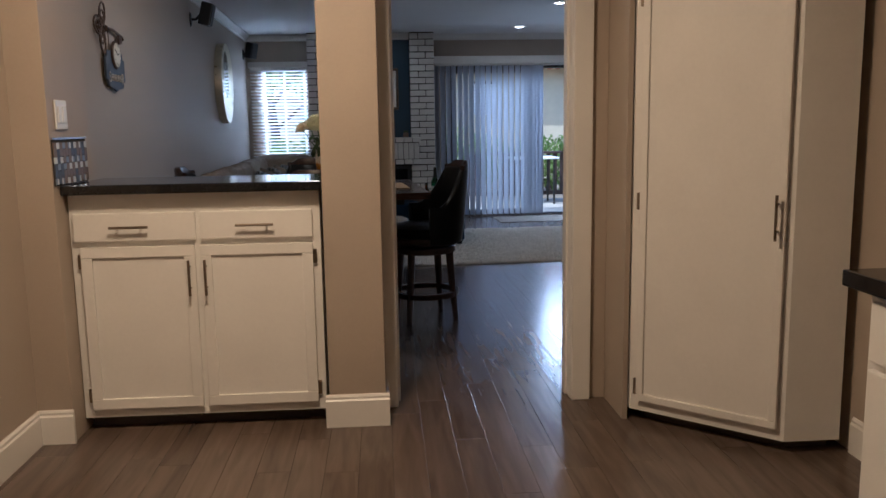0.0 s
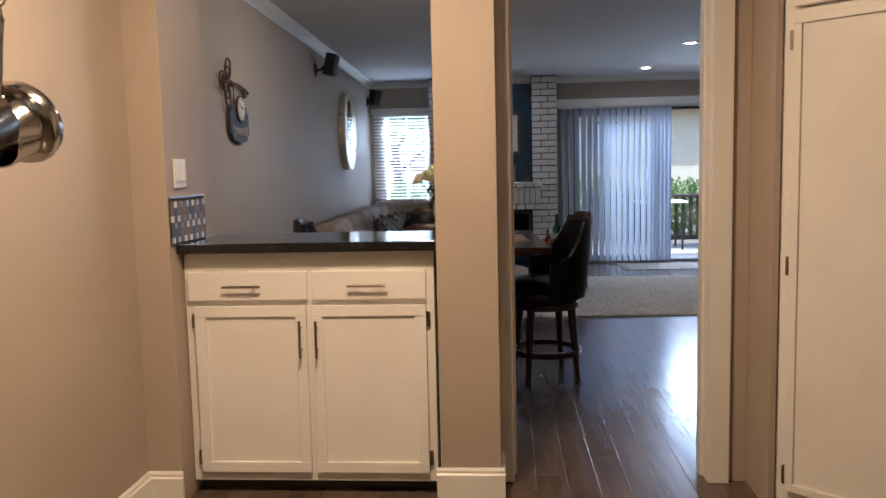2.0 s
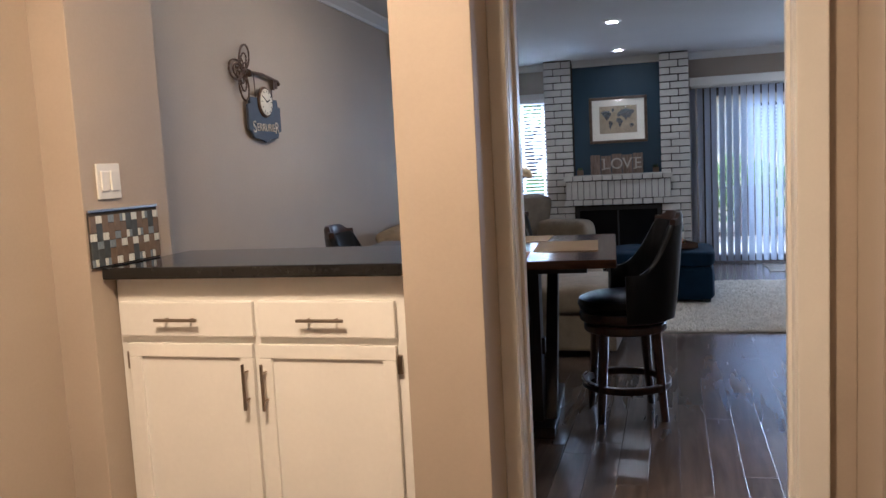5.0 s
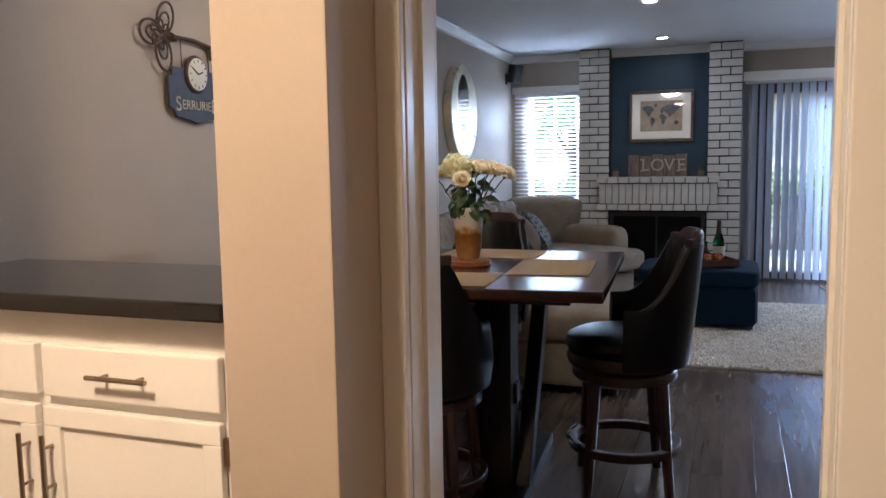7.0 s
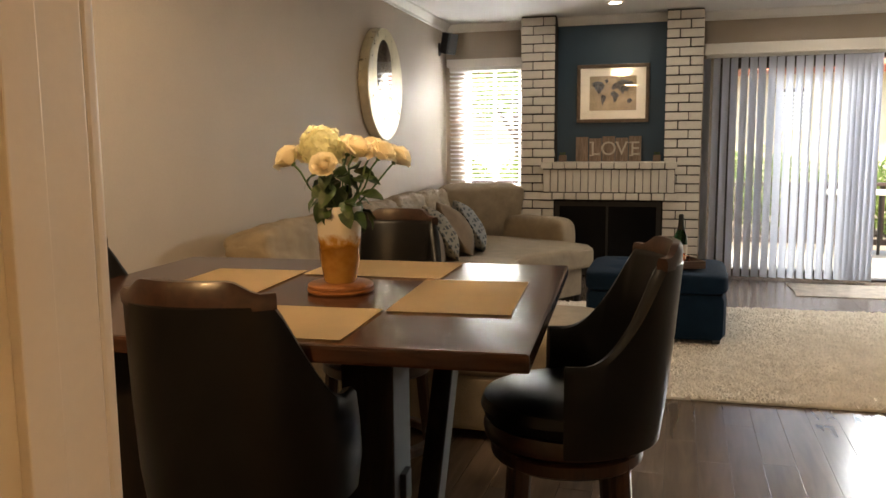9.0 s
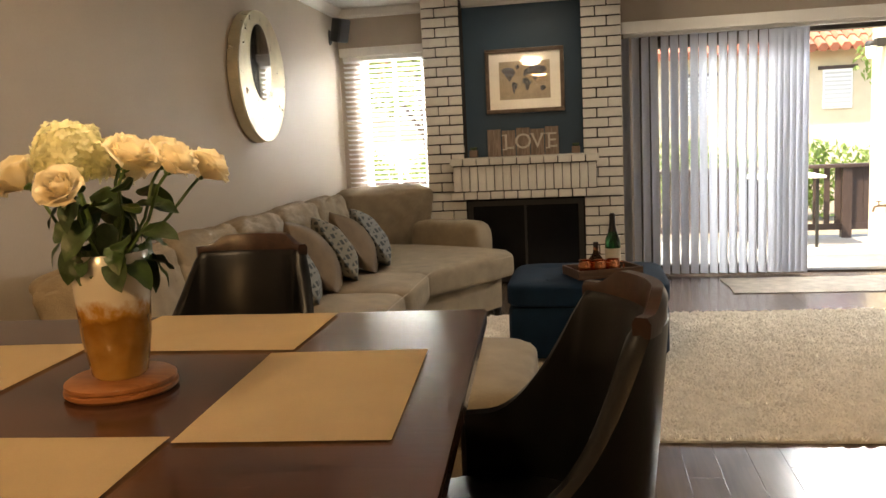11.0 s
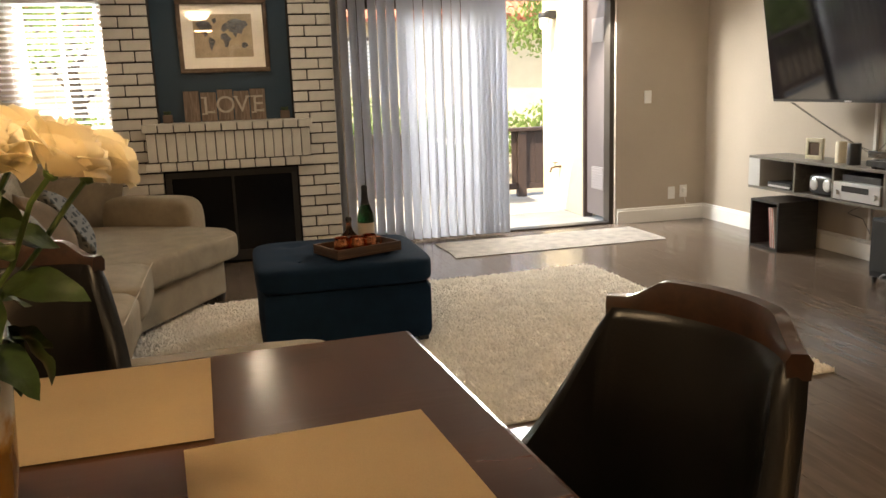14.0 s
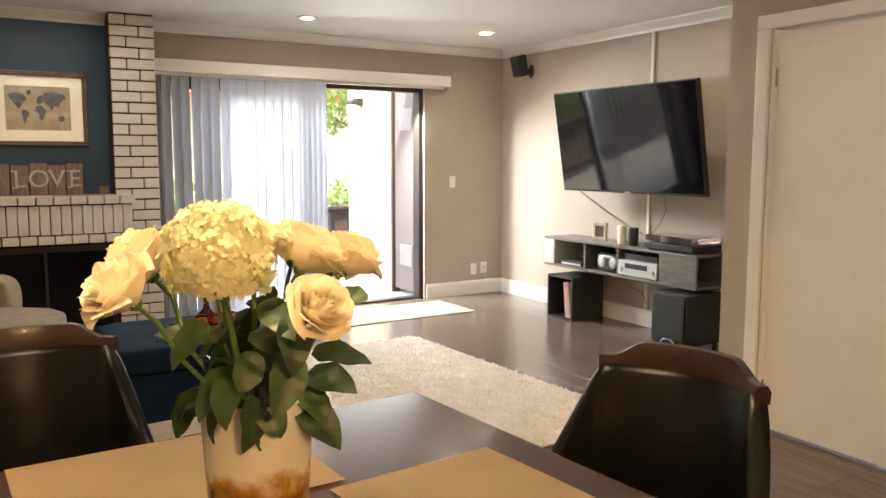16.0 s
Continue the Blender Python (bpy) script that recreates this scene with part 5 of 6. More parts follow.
def petal_rows(bm, centre, aim, size, rnd):
    """An open garden rose: turns of cupped petals round a tight heart, the outer ones shorter and rolled back."""
    q = Vector((0, 0, 1)).rotation_difference(Vector(aim).normalized()).to_matrix().to_4x4()
    M = Matrix.Translation(centre) @ q @ pose(0, 0, 0, 0, 0, rnd.uniform(0, 360))
    for ring, (count, rad, top_, flare) in enumerate(((3, 0.13, 0.84, -0.04), (3, 0.25, 0.90, -0.03), (4, 0.39, 0.90, 0.0), (5, 0.54, 0.84, 0.05), (5, 0.69, 0.74, 0.13), (6, 0.83, 0.58, 0.22), (5, 0.93, 0.34, 0.32))):
        for k in range(count):
            a0 = 2 * math.pi * k / count + ring * 0.9 + rnd.uniform(-0.2, 0.2)
            wide = math.pi / count * 1.45
            top_k, roll, wav = top_ + rnd.uniform(-0.07, 0.05), rnd.uniform(0.7, 1.3), rnd.uniform(0, 6.3)
            nu, nv = 8, 8
            vs = []
            for j in range(nv + 1):
                v = j / nv
                row = []
                for i in range(nu + 1):
                    u = i / nu * 2 - 1
                    taper = 0.30 + 0.70 * math.sin(min(1.0, v * 1.25) * math.pi / 2)
                    edge = 1 - 0.22 * u * u * v
                    curl = max(0.0, v - 0.66) / 0.34
                    ripple = 0.035 * curl * math.sin(u * 5.5 + wav) + 0.012 * rnd.uniform(-1, 1) * v
                    a = a0 + u * wide * taper
                    r = rad * (0.18 + 0.82 * math.sin(min(1.0, v * 1.15) * math.pi / 2)) + 0.05 * u * u + flare * roll * curl ** 1.6 + ripple
                    z = -0.62 + (top_k + 0.62) * (v * edge) - flare * roll * 0.42 * curl ** 2.2 * (1 + 0.5 * abs(u)) + ripple * 0.5
                    row.append(bm.verts.new(M @ (Vector((r * math.cos(a), r * math.sin(a), z)) * size)))
                vs.append(row)
            for j in range(nv):
                for i in range(nu):
                    bm.faces.new((vs[j][i], vs[j][i + 1], vs[j + 1][i + 1], vs[j + 1][i]))


def sepals(bm, centre, aim, size):
    """The green cup under a rose."""
    q = Vector((0, 0, 1)).rotation_difference(Vector(aim).normalized()).to_matrix().to_4x4()
    cup = lathe([(0, -0.80), (0.14, -0.78), (0.22, -0.66), (0.20, -0.58), (0, -0.56)], 10)
    cup.transform(Matrix.Translation(centre) @ q @ Matrix.Scale(size, 4))
    me = bpy.data.meshes.new("tmp")
    cup.to_mesh(me)
    cup.free()
    bm.from_mesh(me)
    bpy.data.meshes.remove(me)


rnd = random.Random(21)
HEADS = [(-0.146, -0.012, 1.262, 0.036, 0.6), (0.022, -0.140, 1.248, 0.030, 1.0), (0.064, -0.010, 1.288, 0.037, 0.4), (0.128, 0.016, 1.276, 0.034, 0.5), (0.142, 0.105, 1.262, 0.034, 0.6),
         (0.015, 0.050, 1.292, 0.036, 0.3), (-0.112, 0.070, 1.280, 0.038, 0.6), (0.080, 0.078, 1.286, 0.035, 0.4), (-0.030, 0.120, 1.268, 0.035, 0.7)]
for hx, hy, hz, size, out in HEADS:
    c = Vector((hx, hy, hz - VB - 0.02))
    aim = Vector((hx, hy, 0)).normalized() * out + Vector((0, 0, 0.62))
    aim.normalize()
    bm = bmesh.new()
    petal_rows(bm, c, aim, size, rnd)
    head = part("rose_head", bm, M_ROSE, bouquet, "cream yellow open rose", smooth=True)
    base_ = c - aim * size * 0.66
    bm = bmesh.new()
    sepals(bm, c, aim, size)
    part("calyx", bm, M_STEM, head, "green calyx", smooth=True)
    pts = [(0.02 * math.cos(hx * 50), 0.02 * math.sin(hx * 50), -0.005), (hx * 0.26, hy * 0.26, 0.19), (hx * 0.58, hy * 0.58, 0.245), tuple(base_ - aim * 0.03), tuple(base_)]
    part("stem", tube(pts, 0.0028, 6), M_STEM, bouquet, smooth=True)
bm = bmesh.new()
hc = Vector((-0.042, -0.012, 0.354))
PETAL = [(0.0, 0.0), (0.35, -0.34), (0.75, -0.44), (1.0, -0.16), (1.0, 0.16), (0.75, 0.44), (0.35, 0.34)]
for i in range(420):
    f = (i + 0.5) / 420
    th, ph = math.acos(1 - 1.62 * f), i * 2.39996
    d = Vector((math.sin(th) * math.cos(ph), math.sin(th) * math.sin(ph), math.cos(th)))
    c = hc + d * 0.057 * (1 + 0.10 * noise.noise(d * 3.1)) * rnd.uniform(0.90, 1.07)
    q = Vector((0, 0, 1)).rotation_difference(d).to_matrix().to_4x4()
    M = Matrix.Translation(c) @ q @ pose(0, 0, 0, rnd.uniform(-26, 26), rnd.uniform(-26, 26), rnd.uniform(0, 90))
    ln = rnd.uniform(0.0072, 0.0100)
    for k in range(4):
        a = k * math.pi / 2
        vs = [bm.verts.new(M @ Vector((ln * (math.cos(a) * x - math.sin(a) * y), ln * (math.sin(a) * x + math.cos(a) * y), 0.0045 * x * (1 - 0.55 * x) - 0.004 * y * y))) for x, y in PETAL]
        bm.faces.new(vs)
part("hydrangea_head", bm, M_HYD, bouquet, "pale yellow hydrangea head")
part("stem", tube([(0, 0, -0.005), (-0.015, 0, 0.2), (-0.041, -0.011, 0.326)], 0.0042, 6), M_STEM, bouquet, smooth=True)


def leaf_sheet(length, width, droop, wave):
    """A broad ovate leaf along +y, folded a little on its midrib and drooping to a short point."""
    bm = bmesh.new()
    nv = 10
    rows = []
    for j in range(nv + 1):
        v = j / nv
        w_ = width * 0.5 * math.sin(math.pi * v ** 0.82) ** 0.62 if 0 < v < 1 else 0.0
        z = -droop * length * v * v
        rows.append([bm.verts.new((x, length * (v - 0.06 * v * v * droop), z + 0.20 * abs(x) + 0.0022 * math.sin(v * 13 + wave + x * 60))) for x in (-w_, -w_ * 0.66, -w_ * 0.33, 0, w_ * 0.33, w_ * 0.66, w_)])
    for a, b in zip(rows, rows[1:]):
        for i in range(6):
            bm.faces.new((a[i], a[i + 1], b[i + 1], b[i]))
    bmesh.ops.remove_doubles(bm, verts=bm.verts, dist=0.0002)
    return bm


LEAVES = [mesh_from("rose_leaf", leaf_sheet(*a), M_LEAF, True) for a in ((0.060, 0.040, 0.35, 0.0), (0.048, 0.034, 0.2, 1.1), (0.070, 0.043, 0.5, 2.3), (0.055, 0.039, 0.6, 4.0))]
for i in range(54):
    a = i * 2.399 + rnd.uniform(-0.3, 0.3)
    low = i % 3 == 0
    h = rnd.uniform(0.180, 0.215) if low else rnd.uniform(0.205, 0.300)
    r = rnd.uniform(0.040, 0.080) if low else rnd.uniform(0.012, 0.055 + 0.32 * (h - 0.18))
    o = new("leaf", rnd.choice(LEAVES))
    o.parent = bouquet
    o.matrix_basis = pose(r * math.cos(a), r * math.sin(a), h, rnd.uniform(-65, -15) if low else rnd.uniform(-60, 35), rnd.uniform(-35, 35), math.degrees(a) - 90 + rnd.uniform(-45, 45))

# ---- television wall ----
TVC = Vector((3.962, 8.705, 1.535))
tv = thing("television", tuple(TVC), "large flat black television tilted down on a wall mount", "television")
tilt = pose(0, 0, 0, 0, 0, 0.4) @ pose(0, 0, 0, 0, -9.8, 0)
bm = B(0, 0.045, -0.775, 0.775, -0.42, 0.42, bevel=0.004)
bm.transform(tilt)
part("bezel", bm, M_BLACKP, tv)
bm = B(-0.003, -0.0005, -0.766, 0.766, -0.40, 0.411)
bm.transform(tilt)
part("screen", bm, M_TV, tv, "glossy dark screen, switched off")
bm = B(-0.004, -0.001, -0.03, 0.03, -0.416, -0.406)
bm.transform(tilt)
part("badge", bm, M_SILVER, tv)
bm = B(0.045, 0.397, -0.06, 0.06, -0.08, 0.08)
part("wall_mount", bm, M_BLACKM, tv)

con = thing("media_console", (4.19, 8.84, 0.445), "floating grey-brown media console with open cubbies", "console")
Y0, Y1, XF, XB, ZB, ZT = 7.97, 9.73, 4.015, 4.359, 0.445, 0.70
part("top_panel", B(XF, XB, Y0, Y1, ZT - 0.02, ZT, bevel=0.002), M_CONS, con, world_space=True)
part("bottom_panel", B(XF, XB, Y0, Y1, ZB, ZB + 0.02, bevel=0.002), M_CONS, con, world_space=True)
part("back_panel", B(XB - 0.012, XB, Y0 + 0.02, Y1 - 0.02, ZB + 0.02, ZT - 0.02), M_CONS, con, world_space=True)
for y in (8.33, 8.79, 9.19):
    part("divider", B(XF + 0.004, XB - 0.013, y - 0.009, y + 0.009, ZB + 0.0205, ZT - 0.0205), M_CONS, con, world_space=True)
part("end_panel", B(XF + 0.001, XB - 0.013, 9.59, Y1, ZB + 0.0205, ZT - 0.0205), M_CONSL, con, "pale grey end panel", world_space=True)
part("end_panel", B(XF + 0.001, XF + 0.02, Y0 + 0.003, 8.32, ZB + 0.0205, ZT - 0.0205), M_CONS, con, world_space=True)

rec = thing("stereo_receiver", (4.15, 8.56, ZB + 0.021), "silver stereo receiver in the console", "receiver")
part("body", B(4.01, 4.33, 8.35, 8.77, ZB + 0.028, ZB + 0.148, bevel=0.003), M_SILVER, rec, world_space=True)
part("display", B(4.007, 4.0095, 8.45, 8.69, ZB + 0.085, ZB + 0.125), M_BLACKP, rec, world_space=True)
for y in (8.39, 8.735):
    bm = lathe([(0, 0.015), (0.017, 0.014), (0.018, 0), (0, 0)], 16)
    bm.transform(pose(4.0095, y, ZB + 0.075, 0, -90, 0))
    part("knob", bm, M_SILVER, rec, smooth=True, world_space=True)
for y in (8.39, 8.73):
    part("foot", B(4.04, 4.30, y - 0.02, y + 0.02, ZB + 0.0205, ZB + 0.0279), M_BLACKP, rec, world_space=True)
dk = thing("disc_player", (4.15, 8.56, ZB + 0.149), "slim black disc player on the receiver", "disc player")
part("body", B(4.05, 4.30, 8.39, 8.74, ZB + 0.149, ZB + 0.195, bevel=0.003), M_BLACKP, dk, world_space=True)
part("tray_door", B(4.047, 4.0495, 8.49, 8.64, ZB + 0.168, ZB + 0.182), M_BLACKM, dk, world_space=True)
st = thing("compact_stereo", (4.15, 8.91, ZB + 0.021), "rounded grey compact stereo in the console", "stereo")
part("body", cushion(0.22, 0.28, 0.15, 8, 5, m=pose(4.14, 8.93, ZB + 0.098)), M_BLACKP, st, smooth=True, world_space=True)
for y in (8.855, 8.99):
    bm = lathe([(0, 0.006), (0.03, 0.008), (0.042, 0.004), (0.045, 0), (0, 0)], 20)
    bm.transform(pose(4.032, y, ZB + 0.1, 0, -90, 0))
    part("speaker_cone", bm, M_SILVER, st, smooth=True, world_space=True)
cb = thing("cable_box", (4.15, 9.39, ZB + 0.021), "small black cable box in the console", "cable box")
part("body", B(4.04, 4.24, 9.25, 9.52, ZB + 0.023, ZB + 0.065, bevel=0.004), M_BLACKP, cb, world_space=True)
part("front_strip", B(4.0365, 4.0395, 9.26, 9.51, ZB + 0.03, ZB + 0.045), M_SILVER, cb, world_space=True)

tt = thing("record_player", (4.19, 8.27, ZT), "record player with a clear smoked dust cover", "record player")
part("plinth", B(4.03, 4.345, 8.03, 8.51, ZT + 0.012, ZT + 0.055, bevel=0.006), M_BLACKP, tt, world_space=True)
part("platter", lathe([(0, 0.0555), (0.14, 0.0555), (0.14, 0.068), (0, 0.068)], 32, centre=(4.19, 8.31, ZT)), M_BLACKM, tt, smooth=True, world_space=True)
p = part("dust_cover", B(4.035, 4.34, 8.035, 8.505, ZT + 0.07, ZT + 0.115, bevel=0.006), glass("smoked_acrylic", (0.55, 0.53, 0.50), 0.02), tt, world_space=True)
for x in (4.06, 4.31):
    for y in (8.07, 8.47):
        part("foot", lathe([(0, 0), (0.018, 0), (0.018, 0.012), (0, 0.012)], 12, centre=(x, y, ZT)), M_BLACKP, tt, world_space=True)
fr = thing("carved_photo_frame", (4.17, 9.17, ZT), "small carved silver picture frame on the console", "picture frame", rz=12)
bm = bmesh.new()
for a in ((-0.075, 0.075, 0.0, 0.03), (-0.075, 0.075, 0.125, 0.155), (-0.075, -0.045, 0.03, 0.125), (0.045, 0.075, 0.03, 0.125)):
    box(bm, -0.012, 0.012, a[0], a[1], a[2], a[3], bevel=0.005)
part("frame", bm, M_GOLD, fr)
part("inset", B(-0.004, 0.004, -0.045, 0.045, 0.03, 0.125), M_IRON, fr)
cd = thing("pillar_candle", (4.14, 8.87, ZT), "ivory pillar candle on the console", "candle")
part("wax", lathe([(0, 0), (0.036, 0), (0.037, 0.14), (0.032, 0.15), (0, 0.146)], 24), M_CANDLE, cd, smooth=True)
part("wick", tube([(0, 0, 0.145), (0.001, 0, 0.158)], 0.0012, 5), M_BLACKP, cd)
sp = thing("smart_speaker", (4.12, 8.72, ZT), "black cylindrical smart speaker on the console", "speaker")
part("body", lathe([(0, 0), (0.042, 0), (0.043, 0.005), (0.043, 0.14), (0.039, 0.147), (0, 0.147)], 28), M_BLACKP, sp, smooth=True)

cube = thing("record_cube", (4.12, 9.42, 0), "black wooden storage cube holding records", "storage cube")
for nm, a in (("side_panel", (9.25, 9.268, 0, 0.378)), ("side_panel", (9.572, 9.59, 0, 0.378)), ("top_panel", (9.2685, 9.5715, 0.36, 0.378)), ("bottom_panel", (9.2685, 9.5715, 0.0, 0.018))):
    part(nm, B(3.945, 4.295, a[0], a[1], a[2], a[3], bevel=0.0015), M_CUBE, cube, world_space=True)
part("back_panel", B(4.285, 4.295, 9.2685, 9.5715, 0.0185, 0.3595), M_CUBE, cube, world_space=True)
cols = [(0.55, 0.50, 0.45), (0.45, 0.10, 0.08), (0.60, 0.56, 0.50), (0.35, 0.16, 0.12), (0.58, 0.54, 0.52), (0.5, 0.2, 0.18)]
for i, c in enumerate(cols):
    bm = B(-0.15, 0.15, -0.003, 0.003, 0, 0.305)
    bm.transform(pose(4.12, 9.31 + i * 0.0105, 0.0205, -7, 0, 0))
    single("record_sleeve", bm, paint("record_sleeve_card", c, 0.6, var=0.1), (4.12, 9.33 + i * 0.0105, 0.02), "thin cardboard record sleeve leaning in the cube", "record", group="records")
sub = thing("subwoofer", (4.07, 8.10, 0), "matte black subwoofer on small feet", "subwoofer")
part("cabinet", B(3.892, 4.25, 7.93, 8.27, 0.045, 0.42, bevel=0.006), M_BLACKP, sub, world_space=True)
part("grille", B(3.874, 3.8915, 7.945, 8.255, 0.085, 0.41, bevel=0.006), M_BLACKM, sub, world_space=True)
part("port_trim", tube([(3.880, 8.10 + 0.06 * math.cos(a_ * math.pi / 10), 0.05 + 0.035 * math.sin(a_ * math.pi / 10)) for a_ in range(11)], 0.006, 8), M_SILVER, sub, "curved silver port trim", smooth=True, world_space=True)
for x in (3.91, 4.22):
    for y in (7.96, 8.24):
        part("foot", lathe([(0, 0), (0.012, 0), (0.02, 0.045), (0, 0.045)], 12, centre=(x, y, 0)), M_BLACKP, sub, world_space=True)

cc = thing("cable_cover", (4.355, 8.86, 0.1), "white cable conduit running up the wall", "cable cover")
part("lower_run", B(4.34, 4.3595, 8.775, 8.80, 0.15, 1.3), M_TRIM, cc, world_space=True)
part("upper_run", B(4.34, 4.3595, 8.775, 8.80, 1.7, 2.41), M_TRIM, cc, world_space=True)
for k, pts in enumerate(([(4.02, 9.27, 1.12), (4.2, 9.2, 0.98), (4.3, 9.05, 0.86), (4.33, 8.90, 0.80), (4.34, 8.83, 0.78)], [(4.02, 9.25, 1.12), (4.22, 9.14, 0.95), (4.31, 8.98, 0.84), (4.34, 8.83, 0.76)],
                         [(4.03, 8.32, 1.13), (4.2, 8.45, 1.0), (4.3, 8.62, 0.86), (4.34, 8.77, 0.76)], [(4.3, 8.7, 0.44), (4.2, 8.78, 0.38), (4.22, 8.86, 0.34), (4.3, 8.80, 0.30), (4.33, 8.76, 0.2)])):
    fine = []
    for a, b in zip(pts, pts[1:]):
        fine += [tuple(Vector(a).lerp(Vector(b), t / 4)) for t in range(4)]
    fine.append(pts[-1])
    single("cable", tube(fine, 0.0024, 6), M_BLACKP, pts[0], "thin black cable hanging from the television" if k < 3 else "loose black cable below the console", "cable", group="television cables", smooth=True)


def wall_speaker(base, aim, label):
    """A small satellite loudspeaker on a ball bracket."""
    s = thing("wall_speaker", base, label, "speaker", group="wall speakers", rz=aim)
    bm = B(0.10, 0.20, -0.065, 0.065, -0.10, 0.10, bevel=0.012)
    bm.transform(pose(0, 0, 0.05, 0, 14, 0))
    body_ = part("cabinet", bm, M_BLACKP, s)
    bm = B(0.2005, 0.208, -0.056, 0.056, -0.09, 0.09, bevel=0.006)
    bm.transform(pose(0, 0, 0.05, 0, 14, 0))
    part("grille", bm, M_BLACKM, body_)
    part("arm", tube([(0.0, 0, -0.03), (0.05, 0, -0.03), (0.11, 0, 0.03)], 0.012, 8), M_BLACKM, s, smooth=True)
    bm = lathe([(0, 0.015), (0.035, 0.012), (0.045, 0), (0, 0)], 20)
    bm.transform(pose(0.0, 0, -0.03, 0, 90, 0) @ Matrix.Diagonal((1.5, 1, 1, 1)))
    part("wall_plate", bm, M_BLACKP, s, smooth=True)
    return s


wall_speaker((LWX(7.25), 7.25, 2.27), 0, "black satellite speaker on a wall bracket")
wall_speaker((LWX(10.62), 10.62, 2.25), -30, "black satellite speaker in the corner by the window")
wall_speaker((4.36, 10.42, 2.27), 182, "black satellite speaker in the corner by the television")

# round mirror on the long wall
MY, MZ = 8.75, 1.75
mir = thing("round_mirror", (LWX(MY) + 0.045, MY, MZ), "round mirror in a wide pale gold frame", "mirror", rz=2.2)
n = 72
bm = bmesh.new()
rings = []
for f, xx in ((1.0, -0.045), (1.0, 0.022), (0.975, 0.030), (0.95, 0.028), (0.6, 0.024), (0.02, 0.018), (0.0, 0.016)):
    ring = []
    for i in range(n):
        a = 2 * math.pi * i / n
        oy, oz = 0.425 * math.cos(a), 0.425 * math.sin(a)
        iy, iz = 0.185 * math.cos(a), 0.245 * math.sin(a) + 0.095
        rib = 0.0006 * (i % 2) if 0.0 < f < 1.0 else 0
        ring.append(bm.verts.new((xx + rib, iy + (oy - iy) * f, iz + (oz - iz) * f)))
    rings.append(ring)
for a, b in zip(rings, rings[1:]):
    for i in range(n):
        bm.faces.new((a[i], a[(i + 1) % n], b[(i + 1) % n], b[i]))
bmesh.ops.recalc_face_normals(bm, faces=bm.faces)
part("frame", bm, M_GOLD, mir)
bm = bmesh.new()
ring = [bm.verts.new((0.0165, 0.186 * math.cos(2 * math.pi * i / n), 0.246 * math.sin(2 * math.pi * i / n) + 0.095)) for i in range(n)]
bm.faces.new(ring)
bmesh.ops.solidify(bm, geom=list(bm.faces), thickness=0.004)
part("mirror_glass", bm, M_MIRROR, mir)

# key-shaped sign with a clock board
KY = 4.71
key = thing("key_clock_sign", (LWX(KY), KY, 1.64), "rusty iron key sign with a hanging clock board", "wall sign", rz=2.2)
bm = bmesh.new()
c0 = Vector((-0.205, 0.220))


def loop_wire(cy, cz, ry, rz_, turn, r, n=26):
    """A closed iron wire in the plane of the wall: an ellipse turned about its centre."""
    ct, st_ = math.cos(radians(turn)), math.sin(radians(turn))
    pts_ = []
    for i in range(n):
        u, w_ = ry * math.cos(2 * math.pi * i / n), rz_ * math.sin(2 * math.pi * i / n)
        pts_.append((0.022, cy + u * ct - w_ * st_, cz + u * st_ + w_ * ct))
    tube(pts_, r, 6, bm, closed=True)


# a clover bow: two tall outer loops above and below, a back lobe, and scrolls within
for turn in (62, -78, 180):
    dy, dz = math.cos(radians(turn)), math.sin(radians(turn))
    far = 0.078 if turn != 180 else 0.060
    loop_wire(c0.x + dy * far, c0.y + dz * far, 0.072, 0.050, turn, 0.0055)
    loop_wire(c0.x + dy * far * 0.72, c0.y + dz * far * 0.72, 0.046, 0.030, turn, 0.0045)
for k in range(6):
    a_ = radians(30 + 60 * k)
    loop_wire(c0.x + 0.045 * math.cos(a_), c0.y + 0.045 * math.sin(a_), 0.022, 0.016, math.degrees(a_) + 50, 0.004, 16)
tube([(0.022, c0.x + 0.03, c0.y), (0.022, 0.02, 0.222), (0.022, 0.215, 0.200)], [0.008, 0.009, 0.008], 8, bm)
for yy, rr_ in ((-0.135, 0.020), (-0.115, 0.014), (0.215, 0.012)):
    zz = c0.y - (yy - c0.x) * 0.08
    tube([(0.022, yy - 0.006, zz), (0.022, yy + 0.006, zz)], rr_, 10, bm)
box(bm, 0.017, 0.027, 0.145, 0.165, 0.150, 0.206)
box(bm, 0.017, 0.027, 0.172, 0.198, 0.158, 0.204)
box(bm, 0.001, 0.022, -0.220, -0.210, 0.230, 0.240)
kb = part("key", bm, M_IRON, key, smooth=True)
for y in (-0.07, 0.13):
    part("chain", tube([(0.02, y, 0.215), (0.02, y + 0.003, 0.09)], 0.0025, 5), M_IRON, key)
pts = [(-0.17, 0.055), (-0.145, 0.06), (-0.14, 0.095), (0.18, 0.095), (0.185, 0.06), (0.215, 0.055), (0.215, -0.075), (0.185, -0.085), (0.17, -0.115), (0.07, -0.125), (0.022, -0.14), (-0.03, -0.125), (-0.12, -0.115), (-0.14, -0.085), (-0.17, -0.075)]
bm = prism(pts, 0.0, 0.014, 0.002, 1)
bm.transform(Matrix(((0, 0, 1, 0.012), (1, 0, 0, 0), (0, 1, 0, 0), (0, 0, 0, 1))))
bd = part("board", bm, M_SLATE, key, "slate blue hanging board")
